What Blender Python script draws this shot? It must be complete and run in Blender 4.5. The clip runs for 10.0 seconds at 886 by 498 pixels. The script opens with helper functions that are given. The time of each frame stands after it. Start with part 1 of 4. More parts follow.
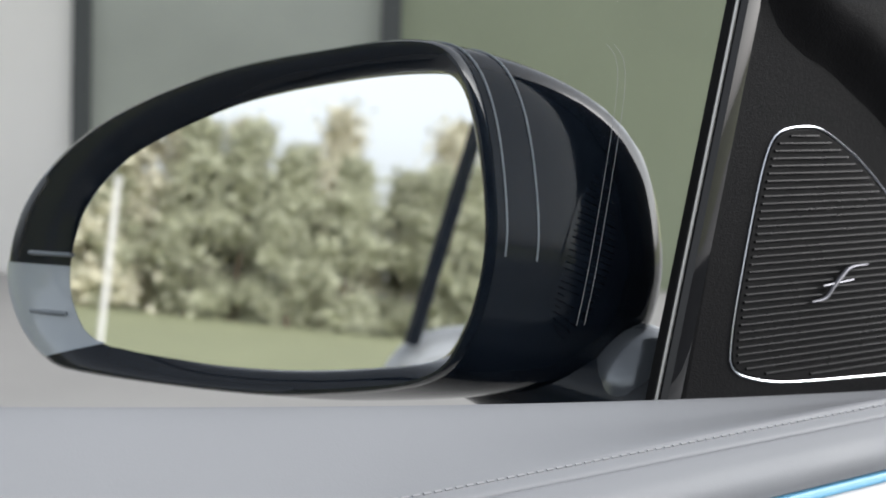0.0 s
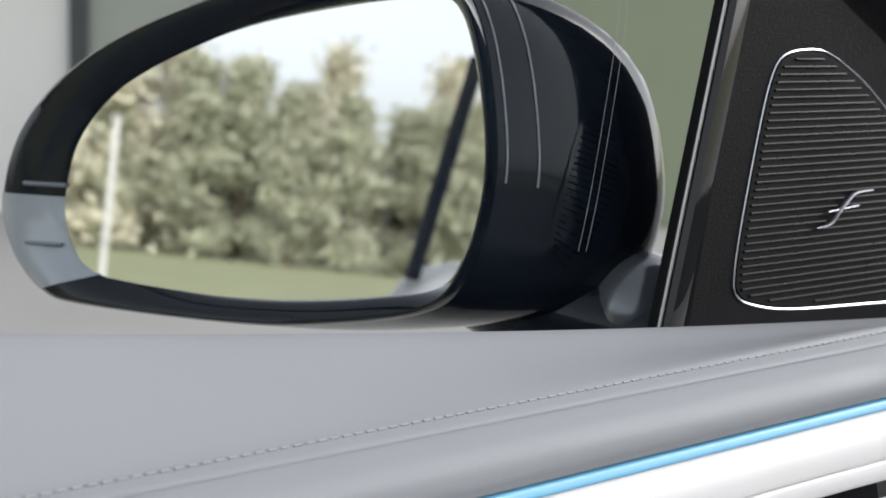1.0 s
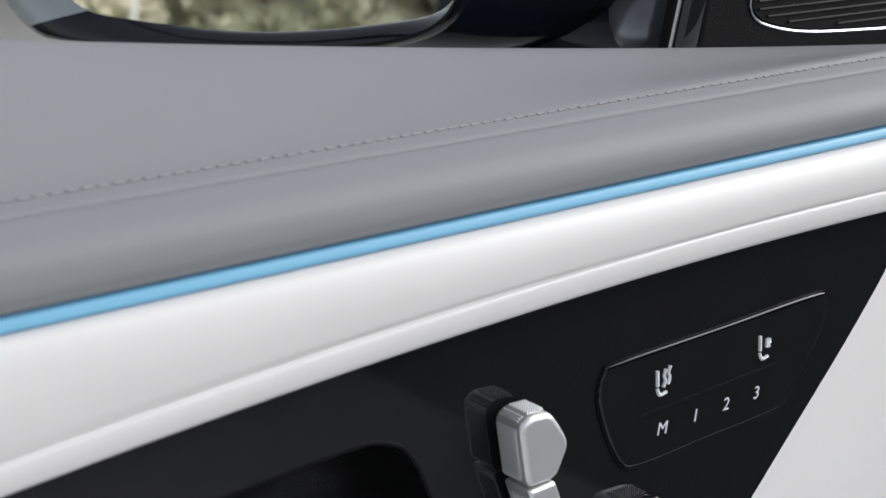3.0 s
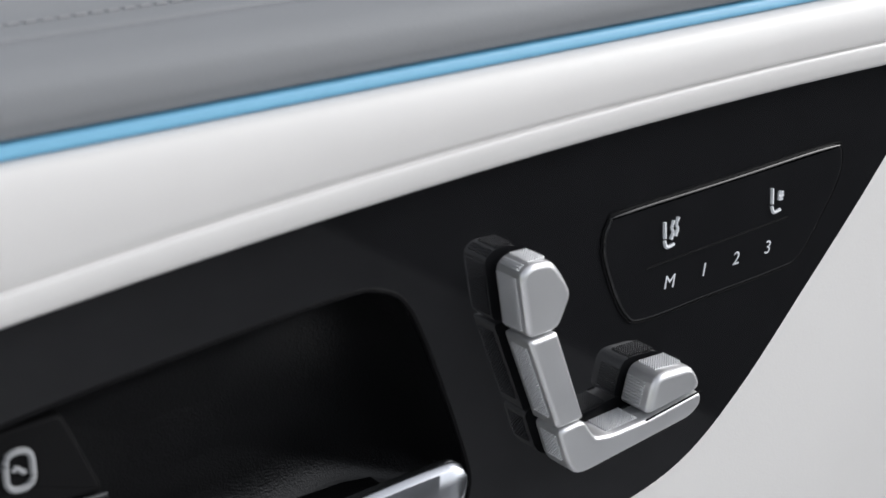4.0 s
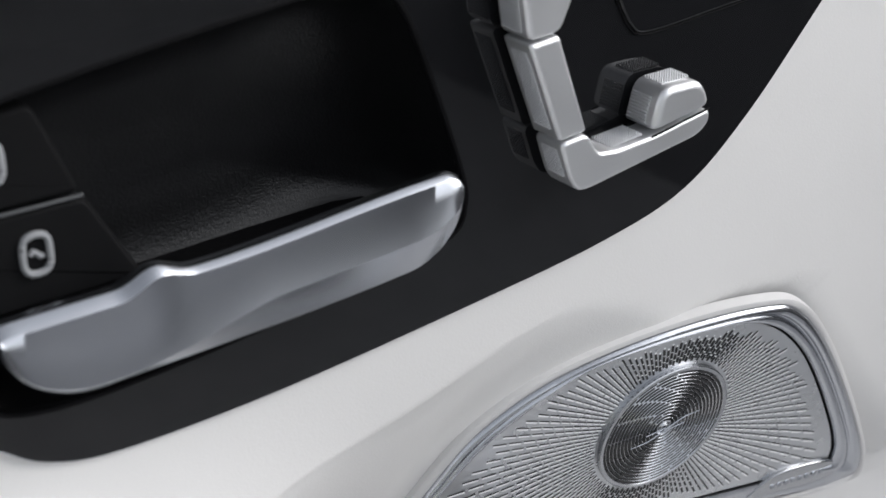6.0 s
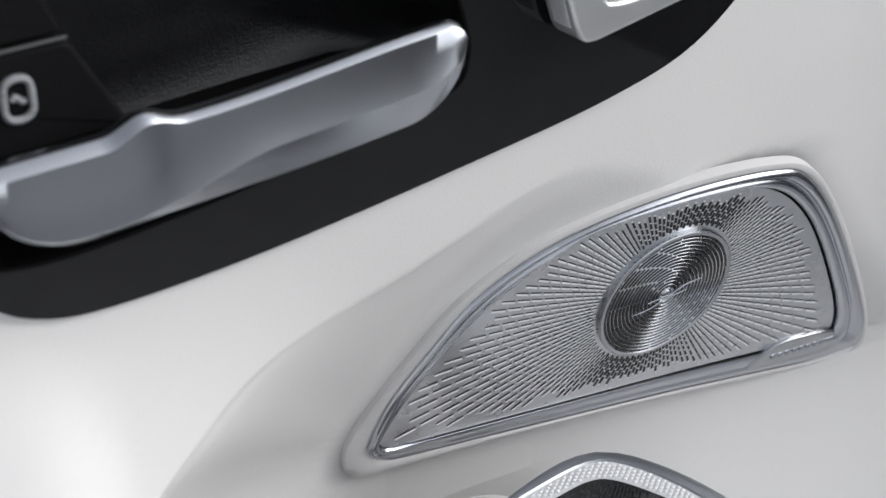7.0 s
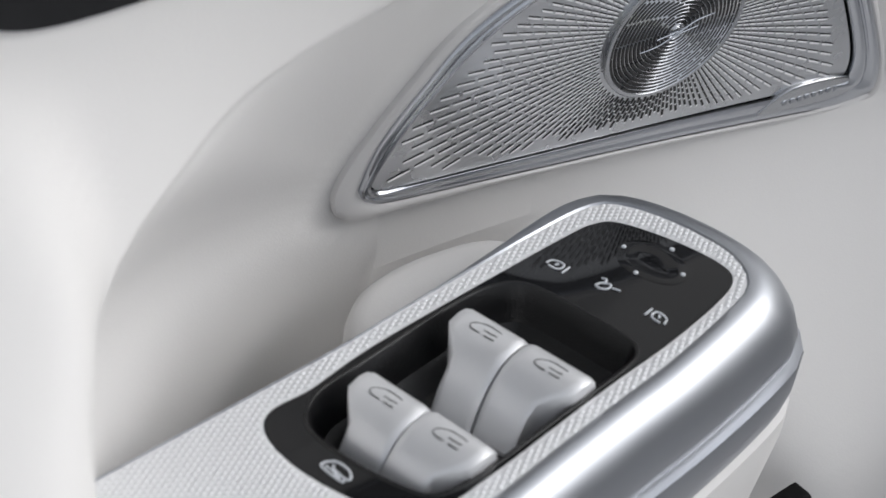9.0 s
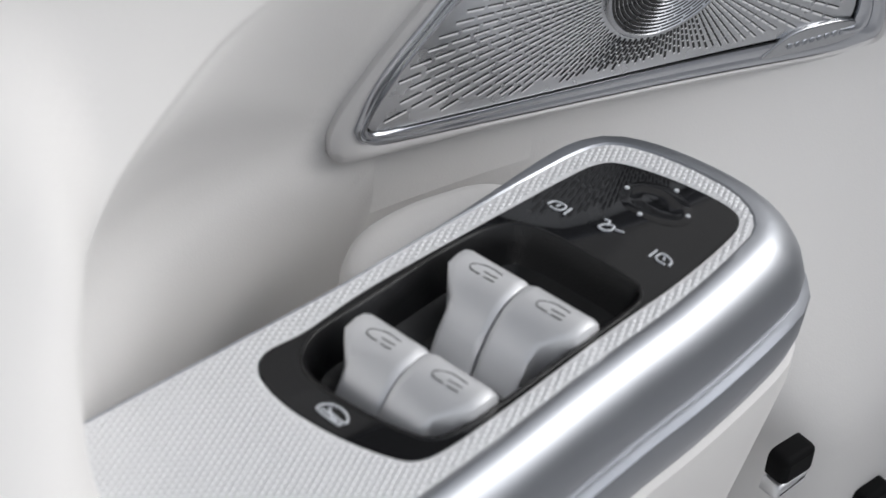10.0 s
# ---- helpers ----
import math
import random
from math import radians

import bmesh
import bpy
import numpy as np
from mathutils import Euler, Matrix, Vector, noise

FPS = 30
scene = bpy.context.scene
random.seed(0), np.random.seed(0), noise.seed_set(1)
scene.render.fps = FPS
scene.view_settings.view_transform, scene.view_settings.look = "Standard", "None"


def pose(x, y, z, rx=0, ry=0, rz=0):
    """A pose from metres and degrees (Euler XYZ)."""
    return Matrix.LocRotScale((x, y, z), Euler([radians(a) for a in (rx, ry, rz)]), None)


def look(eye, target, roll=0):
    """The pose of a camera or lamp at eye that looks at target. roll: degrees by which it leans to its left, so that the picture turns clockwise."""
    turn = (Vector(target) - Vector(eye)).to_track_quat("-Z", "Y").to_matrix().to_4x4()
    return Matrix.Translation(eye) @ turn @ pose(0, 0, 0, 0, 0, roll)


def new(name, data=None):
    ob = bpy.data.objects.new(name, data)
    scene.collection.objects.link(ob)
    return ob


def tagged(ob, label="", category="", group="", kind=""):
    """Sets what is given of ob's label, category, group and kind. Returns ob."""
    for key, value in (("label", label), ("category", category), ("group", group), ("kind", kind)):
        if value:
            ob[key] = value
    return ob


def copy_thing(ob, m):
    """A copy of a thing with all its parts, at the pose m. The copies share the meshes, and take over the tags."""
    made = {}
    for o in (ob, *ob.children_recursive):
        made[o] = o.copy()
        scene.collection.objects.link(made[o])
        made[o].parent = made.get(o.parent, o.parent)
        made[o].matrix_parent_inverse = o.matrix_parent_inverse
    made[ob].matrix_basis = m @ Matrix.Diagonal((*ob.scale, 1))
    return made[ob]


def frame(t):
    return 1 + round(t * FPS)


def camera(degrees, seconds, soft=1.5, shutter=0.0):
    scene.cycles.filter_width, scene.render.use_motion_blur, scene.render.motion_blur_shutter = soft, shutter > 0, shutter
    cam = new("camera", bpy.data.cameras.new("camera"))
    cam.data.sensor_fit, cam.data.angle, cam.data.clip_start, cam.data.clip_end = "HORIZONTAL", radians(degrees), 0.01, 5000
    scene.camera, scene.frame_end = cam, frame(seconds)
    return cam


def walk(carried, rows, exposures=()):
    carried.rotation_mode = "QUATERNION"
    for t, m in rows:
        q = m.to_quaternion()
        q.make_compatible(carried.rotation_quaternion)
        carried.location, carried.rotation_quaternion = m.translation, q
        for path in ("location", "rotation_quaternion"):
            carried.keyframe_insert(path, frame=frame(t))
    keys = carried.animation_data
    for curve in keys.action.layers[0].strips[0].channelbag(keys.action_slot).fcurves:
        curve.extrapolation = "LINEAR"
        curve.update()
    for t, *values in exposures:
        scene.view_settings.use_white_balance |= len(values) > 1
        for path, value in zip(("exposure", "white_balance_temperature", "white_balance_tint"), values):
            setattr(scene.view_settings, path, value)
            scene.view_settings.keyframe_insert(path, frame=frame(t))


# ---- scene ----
# Camera: seconds, x, y, z, yaw to the left of the car's nose, downward pitch, roll
WAY = [
    (0.0, 0.4047, -0.2886, 1.0986, 51.715, 5.183, 1.974),
    (0.5, 0.4020, -0.2859, 1.0966, 51.720, 5.884, 1.879),
    (1.0, 0.3979, -0.2825, 1.0927, 51.662, 7.474, 1.712),
    (1.5, 0.3931, -0.2783, 1.0873, 51.630, 9.188, 1.468),
    (2.0, 0.3899, -0.2727, 1.0802, 51.754, 11.291, 1.265),
    (2.2, 0.3897, -0.2701, 1.0767, 51.879, 12.156, 1.209),
    (3.3, 0.3850, -0.2501, 1.0574, 52.993, 16.670, 0.784),
    (3.5, 0.3840, -0.2471, 1.0535, 53.158, 17.484, 0.726),
    (4.0, 0.3813, -0.2408, 1.0425, 53.521, 19.470, 0.662),
    (4.5, 0.3790, -0.2371, 1.0323, 53.634, 21.116, 0.555),
    (5.0, 0.3774, -0.2346, 1.0201, 53.683, 22.745, 0.542),
    (5.5, 0.3743, -0.2324, 1.0085, 53.592, 24.444, 0.520),
    (6.0, 0.3705, -0.2332, 0.9984, 53.188, 26.256, 0.405),
    (6.2, 0.3687, -0.2332, 0.9942, 53.025, 27.004, 0.467),
    (7.3, 0.3522, -0.2272, 0.9761, 52.287, 31.909, 1.268),
    (7.5, 0.3498, -0.2263, 0.9727, 52.166, 32.813, 1.376),
    (8.0, 0.3454, -0.2242, 0.9638, 51.917, 34.862, 1.532),
    (8.5, 0.3424, -0.2227, 0.9547, 51.717, 36.622, 1.705),
    (9.0, 0.3392, -0.2200, 0.9464, 51.576, 38.462, 1.757),
    (9.5, 0.3360, -0.2179, 0.9375, 51.440, 39.529, 1.904),
    (10.0, 0.3336, -0.2180, 0.9316, 51.138, 39.742, 2.112),
]


def eye_pose(x, y, z, yaw, pitch, roll):
    a, b = radians(yaw), radians(pitch)
    d = Vector((-math.sin(a) * math.cos(b), math.cos(a) * math.cos(b), -math.sin(b)))
    return look((x, y, z), Vector((x, y, z)) + d, roll)


cam = camera(32.0, 10.0)
cam.data.dof.use_dof = True
cam.data.dof.focus_distance = 0.60
cam.data.dof.aperture_fstop = 15.0
walk(cam, [(t, eye_pose(*q)) for t, *q in WAY], exposures=[(0.0, 1.05, 6290, 10), (2.0, 0.88, 6290, 10), (3.4, 0.56, 6290, 10), (5.5, 0.56, 6280, 10), (7.5, 0.42, 6290, 10), (10.0, 0.30, 6320, 10)])

# ---------------------------------------------------------------- world and light
world = bpy.data.worlds.new("sky")
scene.world = world
world.use_nodes = True
wn = world.node_tree.nodes
sky = wn.new("ShaderNodeTexSky")
sky.sky_type = "NISHITA"
sky.sun_disc = False
sky.sun_elevation = radians(32)
sky.sun_rotation = radians(27)
sky.air_density = 1.0
sky.dust_density = 3.0
wn["Background"].inputs["Strength"].default_value = 0.15
pale = wn.new("ShaderNodeHueSaturation")
pale.inputs["Saturation"].default_value = 0.16
world.node_tree.links.new(sky.outputs[0], pale.inputs["Color"])
world.node_tree.links.new(pale.outputs[0], wn["Background"].inputs["Color"])
sun = new("sun", bpy.data.lights.new("sun", "SUN"))
sun.data.energy = 0.45
sun.data.angle = radians(30)
sun.data.color = (1.0, 0.95, 0.88)
sun.matrix_world = look((2.27, 4.46, 3.13), (0, 0, 0))

# ---------------------------------------------------------------- materials


def material(name, color, rough=0.5, metal=0.0, coat=0.0, var=0.06, scale=40.0, bump=0.0, bump_scale=900.0, emit=0.0, spec=0.5):
    m = bpy.data.materials.new(name)
    m.use_nodes = True
    nt = m.node_tree
    b = nt.nodes["Principled BSDF"]
    b.inputs["Roughness"].default_value = rough
    b.inputs["Metallic"].default_value = metal
    b.inputs["Coat Weight"].default_value = coat
    b.inputs["Coat Roughness"].default_value = 0.04
    b.inputs["Specular IOR Level"].default_value = spec
    tc = nt.nodes.new("ShaderNodeTexCoord")
    n1 = nt.nodes.new("ShaderNodeTexNoise")
    n1.inputs["Scale"].default_value = scale
    n1.inputs["Detail"].default_value = 5.0
    nt.links.new(tc.outputs["Object"], n1.inputs["Vector"])
    mix = nt.nodes.new("ShaderNodeMix")
    mix.data_type = "RGBA"
    lo = [max(0.0, c * (1 - var)) for c in color]
    hi = [min(1.0, c * (1 + var)) for c in color]
    mix.inputs[6].default_value = (*lo, 1)
    mix.inputs[7].default_value = (*hi, 1)
    nt.links.new(n1.outputs[0], mix.inputs[0])
    nt.links.new(mix.outputs[2], b.inputs["Base Color"])
    if rough > 0.02:
        mr = nt.nodes.new("ShaderNodeMapRange")
        mr.inputs[3].default_value = rough * 0.85
        mr.inputs[4].default_value = min(1.0, rough * 1.15)
        nt.links.new(n1.outputs[0], mr.inputs[0])
        nt.links.new(mr.outputs[0], b.inputs["Roughness"])
    if bump:
        v = nt.nodes.new("ShaderNodeTexVoronoi")
        v.inputs["Scale"].default_value = bump_scale
        nt.links.new(tc.outputs["Object"], v.inputs["Vector"])
        n2 = nt.nodes.new("ShaderNodeTexNoise")
        n2.inputs["Scale"].default_value = bump_scale * 0.35
        nt.links.new(tc.outputs["Object"], n2.inputs["Vector"])
        add = nt.nodes.new("ShaderNodeMath")
        add.operation = "ADD"
        nt.links.new(v.outputs["Distance"], add.inputs[0])
        nt.links.new(n2.outputs[0], add.inputs[1])
        bp = nt.nodes.new("ShaderNodeBump")
        bp.inputs["Strength"].default_value = bump
        bp.inputs["Distance"].default_value = 0.0006
        nt.links.new(add.outputs[0], bp.inputs["Height"])
        nt.links.new(bp.outputs[0], b.inputs["Normal"])
    if emit:
        b.inputs["Emission Color"].default_value = (*color, 1)
        b.inputs["Emission Strength"].default_value = emit
    return m


def glass_material(name, tint, rough=0.0):
    m = bpy.data.materials.new(name)
    m.use_nodes = True
    b = m.node_tree.nodes["Principled BSDF"]
    b.inputs["Base Color"].default_value = (*tint, 1)
    b.inputs["Transmission Weight"].default_value = 1.0
    b.inputs["Roughness"].default_value = rough
    b.inputs["IOR"].default_value = 1.02
    return m


GREY_LEATHER = material("grey_leather", (0.205, 0.212, 0.225), 0.62, var=0.05, scale=22, bump=0.05, bump_scale=1300, spec=0.4)
WHITE_LEATHER = material("white_leather", (0.68, 0.67, 0.66), 0.58, var=0.03, scale=14, bump=0.06, bump_scale=1200, spec=0.3)
WHITE_TRIM = material("white_satin_trim", (0.62, 0.61, 0.605), 0.38, var=0.03, scale=30, bump=0.02, bump_scale=1500)
BLUE_STRIP = material("blue_light_strip", (0.15, 0.38, 0.56), 0.4, var=0.02, emit=0.04)
GLOSS_BLACK = material("gloss_black", (0.0085, 0.0087, 0.0097), 0.045, var=0.2, scale=60, spec=0.4)
SOFT_BLACK = material("grained_black_plastic", (0.006, 0.006, 0.0066), 0.5, var=0.2, scale=50, bump=0.25, bump_scale=1300, spec=0.04)
MATT_BLACK = material("matt_black_rubber", (0.007, 0.007, 0.0075), 0.6, var=0.2, scale=60, spec=0.06)
KNURL = material("knurled_silver", (0.74, 0.745, 0.755), 0.36, 0.15, var=0.03, scale=60)
CHROME = material("chrome", (0.50, 0.52, 0.56), 0.22, 1.0, var=0.03, scale=12)
SATIN = material("satin_silver", (0.56, 0.575, 0.61), 0.33, 1.0, var=0.03, scale=60, bump=0.04, bump_scale=2500)
SILVER_PAINT = material("silver_paint", (0.70, 0.705, 0.72), 0.36, 0.8, var=0.03, scale=60, coat=0.1)
ROCKER_SILVER = material("satin_rocker_silver", (0.77, 0.775, 0.79), 0.36, 0.5, var=0.03, scale=60)
GRILLE = material("brushed_grille_metal", (0.48, 0.49, 0.51), 0.25, 1.0, var=0.06, scale=90)
SLOT = material("slot_shadow", (0.012, 0.012, 0.013), 0.4, var=0.2, scale=80)
ICON = material("white_print", (0.60, 0.62, 0.65), 0.5, var=0.02)
THREAD = material("grey_thread", (0.27, 0.275, 0.285), 0.7, var=0.08, scale=300)
BODY_BLACK = material("dark_blue_black_paint", (0.006, 0.0085, 0.013), 0.07, var=0.15, scale=20, spec=0.24)
MIRROR = material("mirror_silver", (0.67, 0.68, 0.69), 0.0, 1.0, var=0.0)
# The lamp lens's blue-grey reflection is put into its pale base colour.
LAMP = material("lens_painted_reflection", (0.30, 0.33, 0.36), 0.06, 0.0, var=0.12, scale=30, coat=0.3, spec=0.5)
GLASS = glass_material("clear_glass", (0.96, 0.98, 0.97))

# ---------------------------------------------------------------- building tools


def mesh_of(name, verts, faces, smooth=True):
    me = bpy.data.meshes.new(name)
    me.from_pydata([tuple(v) for v in verts], [], faces)
    bm = bmesh.new()
    bm.from_mesh(me)
    bmesh.ops.recalc_face_normals(bm, faces=bm.faces)
    bm.to_mesh(me)
    bm.free()
    if smooth:
        me.polygons.foreach_set("use_smooth", [True] * len(me.polygons))
        me.set_sharp_from_angle(angle=radians(38))
        for f in me.polygons:
            if len(f.vertices) > 4:
                f.use_smooth = False
    me.update()
    return me


def part(name, me, mat, parent=None, label=""):
    ob = new(name, me)
    if mat is not None and not me.materials:
        me.materials.append(mat)
    if parent is not None:
        ob.parent = parent
    if label:
        ob["label"] = label
    return ob


def thing(name, label, category, group="", kind="", at=(0, 0, 0)):
    ob = new(name)
    ob.location = at
    ob.empty_display_size = 0.05
    return tagged(ob, label, category, group, kind)


def spline(pts, n=8, closed=True):
    """Catmull-Rom points through pts."""
    P = [Vector(p) for p in pts]
    k = len(P)
    out = []
    for i in range(k if closed else k - 1):
        if closed:
            a, b, c, d = P[i - 1], P[i], P[(i + 1) % k], P[(i + 2) % k]
        else:
            a, b, c, d = P[max(i - 1, 0)], P[i], P[i + 1], P[min(i + 2, k - 1)]
        for j in range(n):
            t = j / n
            out.append(0.5 * ((2 * b) + (c - a) * t + (2 * a - 5 * b + 4 * c - d) * t * t + (3 * b - 3 * c + d - a) * t ** 3))
    if not closed:
        out.append(P[-1])
    return out


def resample(loop, n):
    """n evenly spaced points along a closed 2D loop."""
    L = [0.0]
    k = len(loop)
    for i in range(k):
        L.append(L[-1] + (loop[(i + 1) % k] - loop[i]).length)
    out, i = [], 0
    for j in range(n):
        s = L[-1] * j / n
        while L[i + 1] < s:
            i += 1
        f = (s - L[i]) / max(L[i + 1] - L[i], 1e-9)
        out.append(loop[i].lerp(loop[(i + 1) % k], f))
    return out


def inset(loop, d):
    """Move a closed 2D loop inwards by d."""
    k = len(loop)
    area = sum(loop[i].x * loop[(i + 1) % k].y - loop[(i + 1) % k].x * loop[i].y for i in range(k))
    s = 1 if area > 0 else -1
    out = []
    for i in range(k):
        e = (loop[(i + 1) % k] - loop[i - 1])
        if e.length < 1e-9:
            out.append(loop[i].copy())
            continue
        e.normalize()
        out.append(loop[i] + Vector((-e.y, e.x)) * (s * d))
    return out


def inside(p, loop):
    hit, k = False, len(loop)
    for i in range(k):
        a, b = loop[i], loop[i - 1]
        if (a.y > p[1]) != (b.y > p[1]) and p[0] < (b.x - a.x) * (p[1] - a.y) / (b.y - a.y) + a.x:
            hit = not hit
    return hit


def loft(rings, cap_first=False, cap_last=False, closed=True):
    """Verts and faces of a skin through rings of equally many points."""
    n = len(rings[0])
    verts = [v for r in rings for v in r]
    faces = []
    for i in range(len(rings) - 1):
        for j in range(n if closed else n - 1):
            k = (j + 1) % n
            faces.append((i * n + j, i * n + k, (i + 1) * n + k, (i + 1) * n + j))
    if cap_first:
        faces.append(tuple(range(n))[::-1])
    if cap_last:
        faces.append(tuple(range((len(rings) - 1) * n, len(rings) * n)))
    return verts, faces


def slab(name, loop, to3d, back, front, r, steps=3):
    """A solid with a rounded front edge: loop in 2D, to3d(u, v, h)."""
    rings = [[to3d(p.x, p.y, back) for p in loop]]
    for s in range(steps + 1):
        a = math.pi / 2 * s / steps
        q = inset(loop, r * (1 - math.cos(a)))
        rings.append([to3d(p.x, p.y, front - r + r * math.sin(a)) for p in q])
    return mesh_of(name, *loft(rings, True, True))


def holed_plate(name, outer, holes, to3d, front, thick):
    """A flat plate with holes, with its rims."""
    bm = bmesh.new()
    for loop in (outer, *holes):
        vs = [bm.verts.new(to3d(p.x, p.y, front)) for p in loop]
        for i in range(len(vs)):
            bm.edges.new((vs[i], vs[(i + 1) % len(vs)]))
    bmesh.ops.triangle_fill(bm, use_beauty=True, edges=bm.edges[:])
    for loop in (outer, *holes):
        a = [bm.verts.new(to3d(p.x, p.y, front)) for p in loop]
        b = [bm.verts.new(to3d(p.x, p.y, front - thick)) for p in loop]
        for i in range(len(a)):
            k = (i + 1) % len(a)
            bm.faces.new((a[i], a[k], b[k], b[i]))
    bmesh.ops.remove_doubles(bm, verts=bm.verts[:], dist=1e-6)
    bmesh.ops.recalc_face_normals(bm, faces=bm.faces[:])
    me = bpy.data.meshes.new(name)
    bm.to_mesh(me)
    bm.free()
    return me


def tube(name, pts, r, sides=8, closed=False, squash=None):
    """A round bar along 3D points."""
    P = [Vector(p) for p in pts]
    rings = []
    k = len(P)
    up = Vector((0.13, 0.21, 0.97))
    for i in range(k):
        a = P[i - 1] if (i or closed) else P[i]
        b = P[(i + 1) % k] if (i < k - 1 or closed) else P[i]
        t = (b - a).normalized()
        u = t.cross(up).normalized()
        w = u.cross(t)
        rr = r(i / max(k - 1, 1)) if callable(r) else r
        rings.append([P[i] + (u * math.cos(2 * math.pi * j / sides) + w * math.sin(2 * math.pi * j / sides)) * rr for j in range(sides)])
    if closed:
        rings.append(rings[0])
    return mesh_of(name, *loft(rings, not closed, not closed))


def boxes_mesh(name, items, smooth=False):
    """Many small boxes (centre, half axes u, v, w) in one mesh."""
    V, F = [], []
    for c, u, v, w in items:
        o = len(V)
        c = Vector(c)
        for a, b, d in ((-1, -1, -1), (1, -1, -1), (1, 1, -1), (-1, 1, -1), (-1, -1, 1), (1, -1, 1), (1, 1, 1), (-1, 1, 1)):
            V.append(c + u * a + v * b + w * d)
        F += [tuple(o + i for i in f) for f in ((0, 3, 2, 1), (4, 5, 6, 7), (0, 1, 5, 4), (1, 2, 6, 5), (2, 3, 7, 6), (3, 0, 4, 7))]
    me = bpy.data.meshes.new(name)
    me.from_pydata([tuple(v) for v in V], [], F)
    return me


def text_mesh(name, body, size, m):
    cu = bpy.data.curves.new(name, "FONT")
    cu.body, cu.size, cu.extrude = body, size, 0.0001
    cu.align_x, cu.align_y = "CENTER", "CENTER"
    cu.shear = 0.15
    ob = bpy.data.objects.new(name, cu)
    scene.collection.objects.link(ob)
    bpy.context.view_layer.update()
    me = bpy.data.meshes.new_from_object(ob.evaluated_get(bpy.context.evaluated_depsgraph_get()))
    bpy.data.objects.remove(ob)
    me.materials.clear()
    me.transform(m)
    return me


def smooth01(t):
    t = min(1.0, max(0.0, t))
    return t * t * (3 - 2 * t)


def yz(u, v, h):
    """Panel coordinates: u along the car, v up, h towards the cabin."""
    return Vector((h, u, v))


def loop2(pts, n=8):
    return spline([Vector((a, b)) for a, b in pts], n)


V2 = Vector


def roundpoly(pts, r, n=4):
    """A polygon with corners rounded by about r."""
    P = [Vector(p) for p in pts]
    out = []
    for i, b in enumerate(P):
        a, c = P[i - 1], P[(i + 1) % len(P)]
        p = b + (a - b).normalized() * min(r, (a - b).length * 0.48)
        q = b + (c - b).normalized() * min(r, (c - b).length * 0.48)
        for j in range(n + 1):
            t = j / n
            out.append(p * (1 - t) ** 2 + b * (2 * t * (1 - t)) + q * t * t)
    return out

# ---------------------------------------------------------------- ground and surroundings
GRASS = material("lawn", (0.36, 0.37, 0.21), 0.9, var=0.25, scale=0.6, bump=0.3, bump_scale=40)
PAVE = material("pale_paving", (0.30, 0.29, 0.28), 0.8, var=0.12, scale=2.0, bump=0.2, bump_scale=60)
CONCRETE = material("pale_wall", (0.74, 0.72, 0.69), 0.85, var=0.06, scale=1.5, bump=0.1, bump_scale=50)
FRAME = material("dark_window_frame", (0.05, 0.055, 0.055), 0.5, var=0.1, scale=5)
PANE = material("window_pane_with_blind", (0.34, 0.36, 0.32), 0.18, var=0.25, scale=0.8)
BARK = material("bark", (0.11, 0.085, 0.06), 0.9, var=0.3, scale=8)
LEAF = material("green_leaves", (0.46, 0.465, 0.33), 0.7, var=0.45, scale=0.55)
LEAF_DRY = material("pale_olive_leaves", (0.68, 0.64, 0.49), 0.7, var=0.22, scale=0.55)


def grid_mesh(name, fn, us, vs, smooth=True):
    rings = [[fn(u, v) for v in vs] for u in us]
    return mesh_of(name, *loft(rings, closed=False), smooth=smooth)


ground = part("ground", grid_mesh("ground", lambda u, v: Vector((u, v, 0.03 * math.sin(u * 0.21) * math.sin(v * 0.17) if abs(u) + abs(v) > 12 else 0.0)),
                                  [-900, -300, -120] + [i * 6.0 for i in range(-16, 17)] + [120, 300, 900],
                                  [-900, -300, -120] + [i * 6.0 for i in range(-16, 17)] + [120, 300, 900]), GRASS)
tagged(ground, "mown lawn that reaches to the far trees", "lawn", kind="structure")
pave = part("pavement", slab("pavement", loop2([(-9, -4), (7, -4), (7, 16), (-9, 16)], 1), lambda u, v, h: Vector((u, v, h)), -0.2, 0.05, 0.02), PAVE)
tagged(pave, "pale paved forecourt beside the building", "pavement", kind="structure")


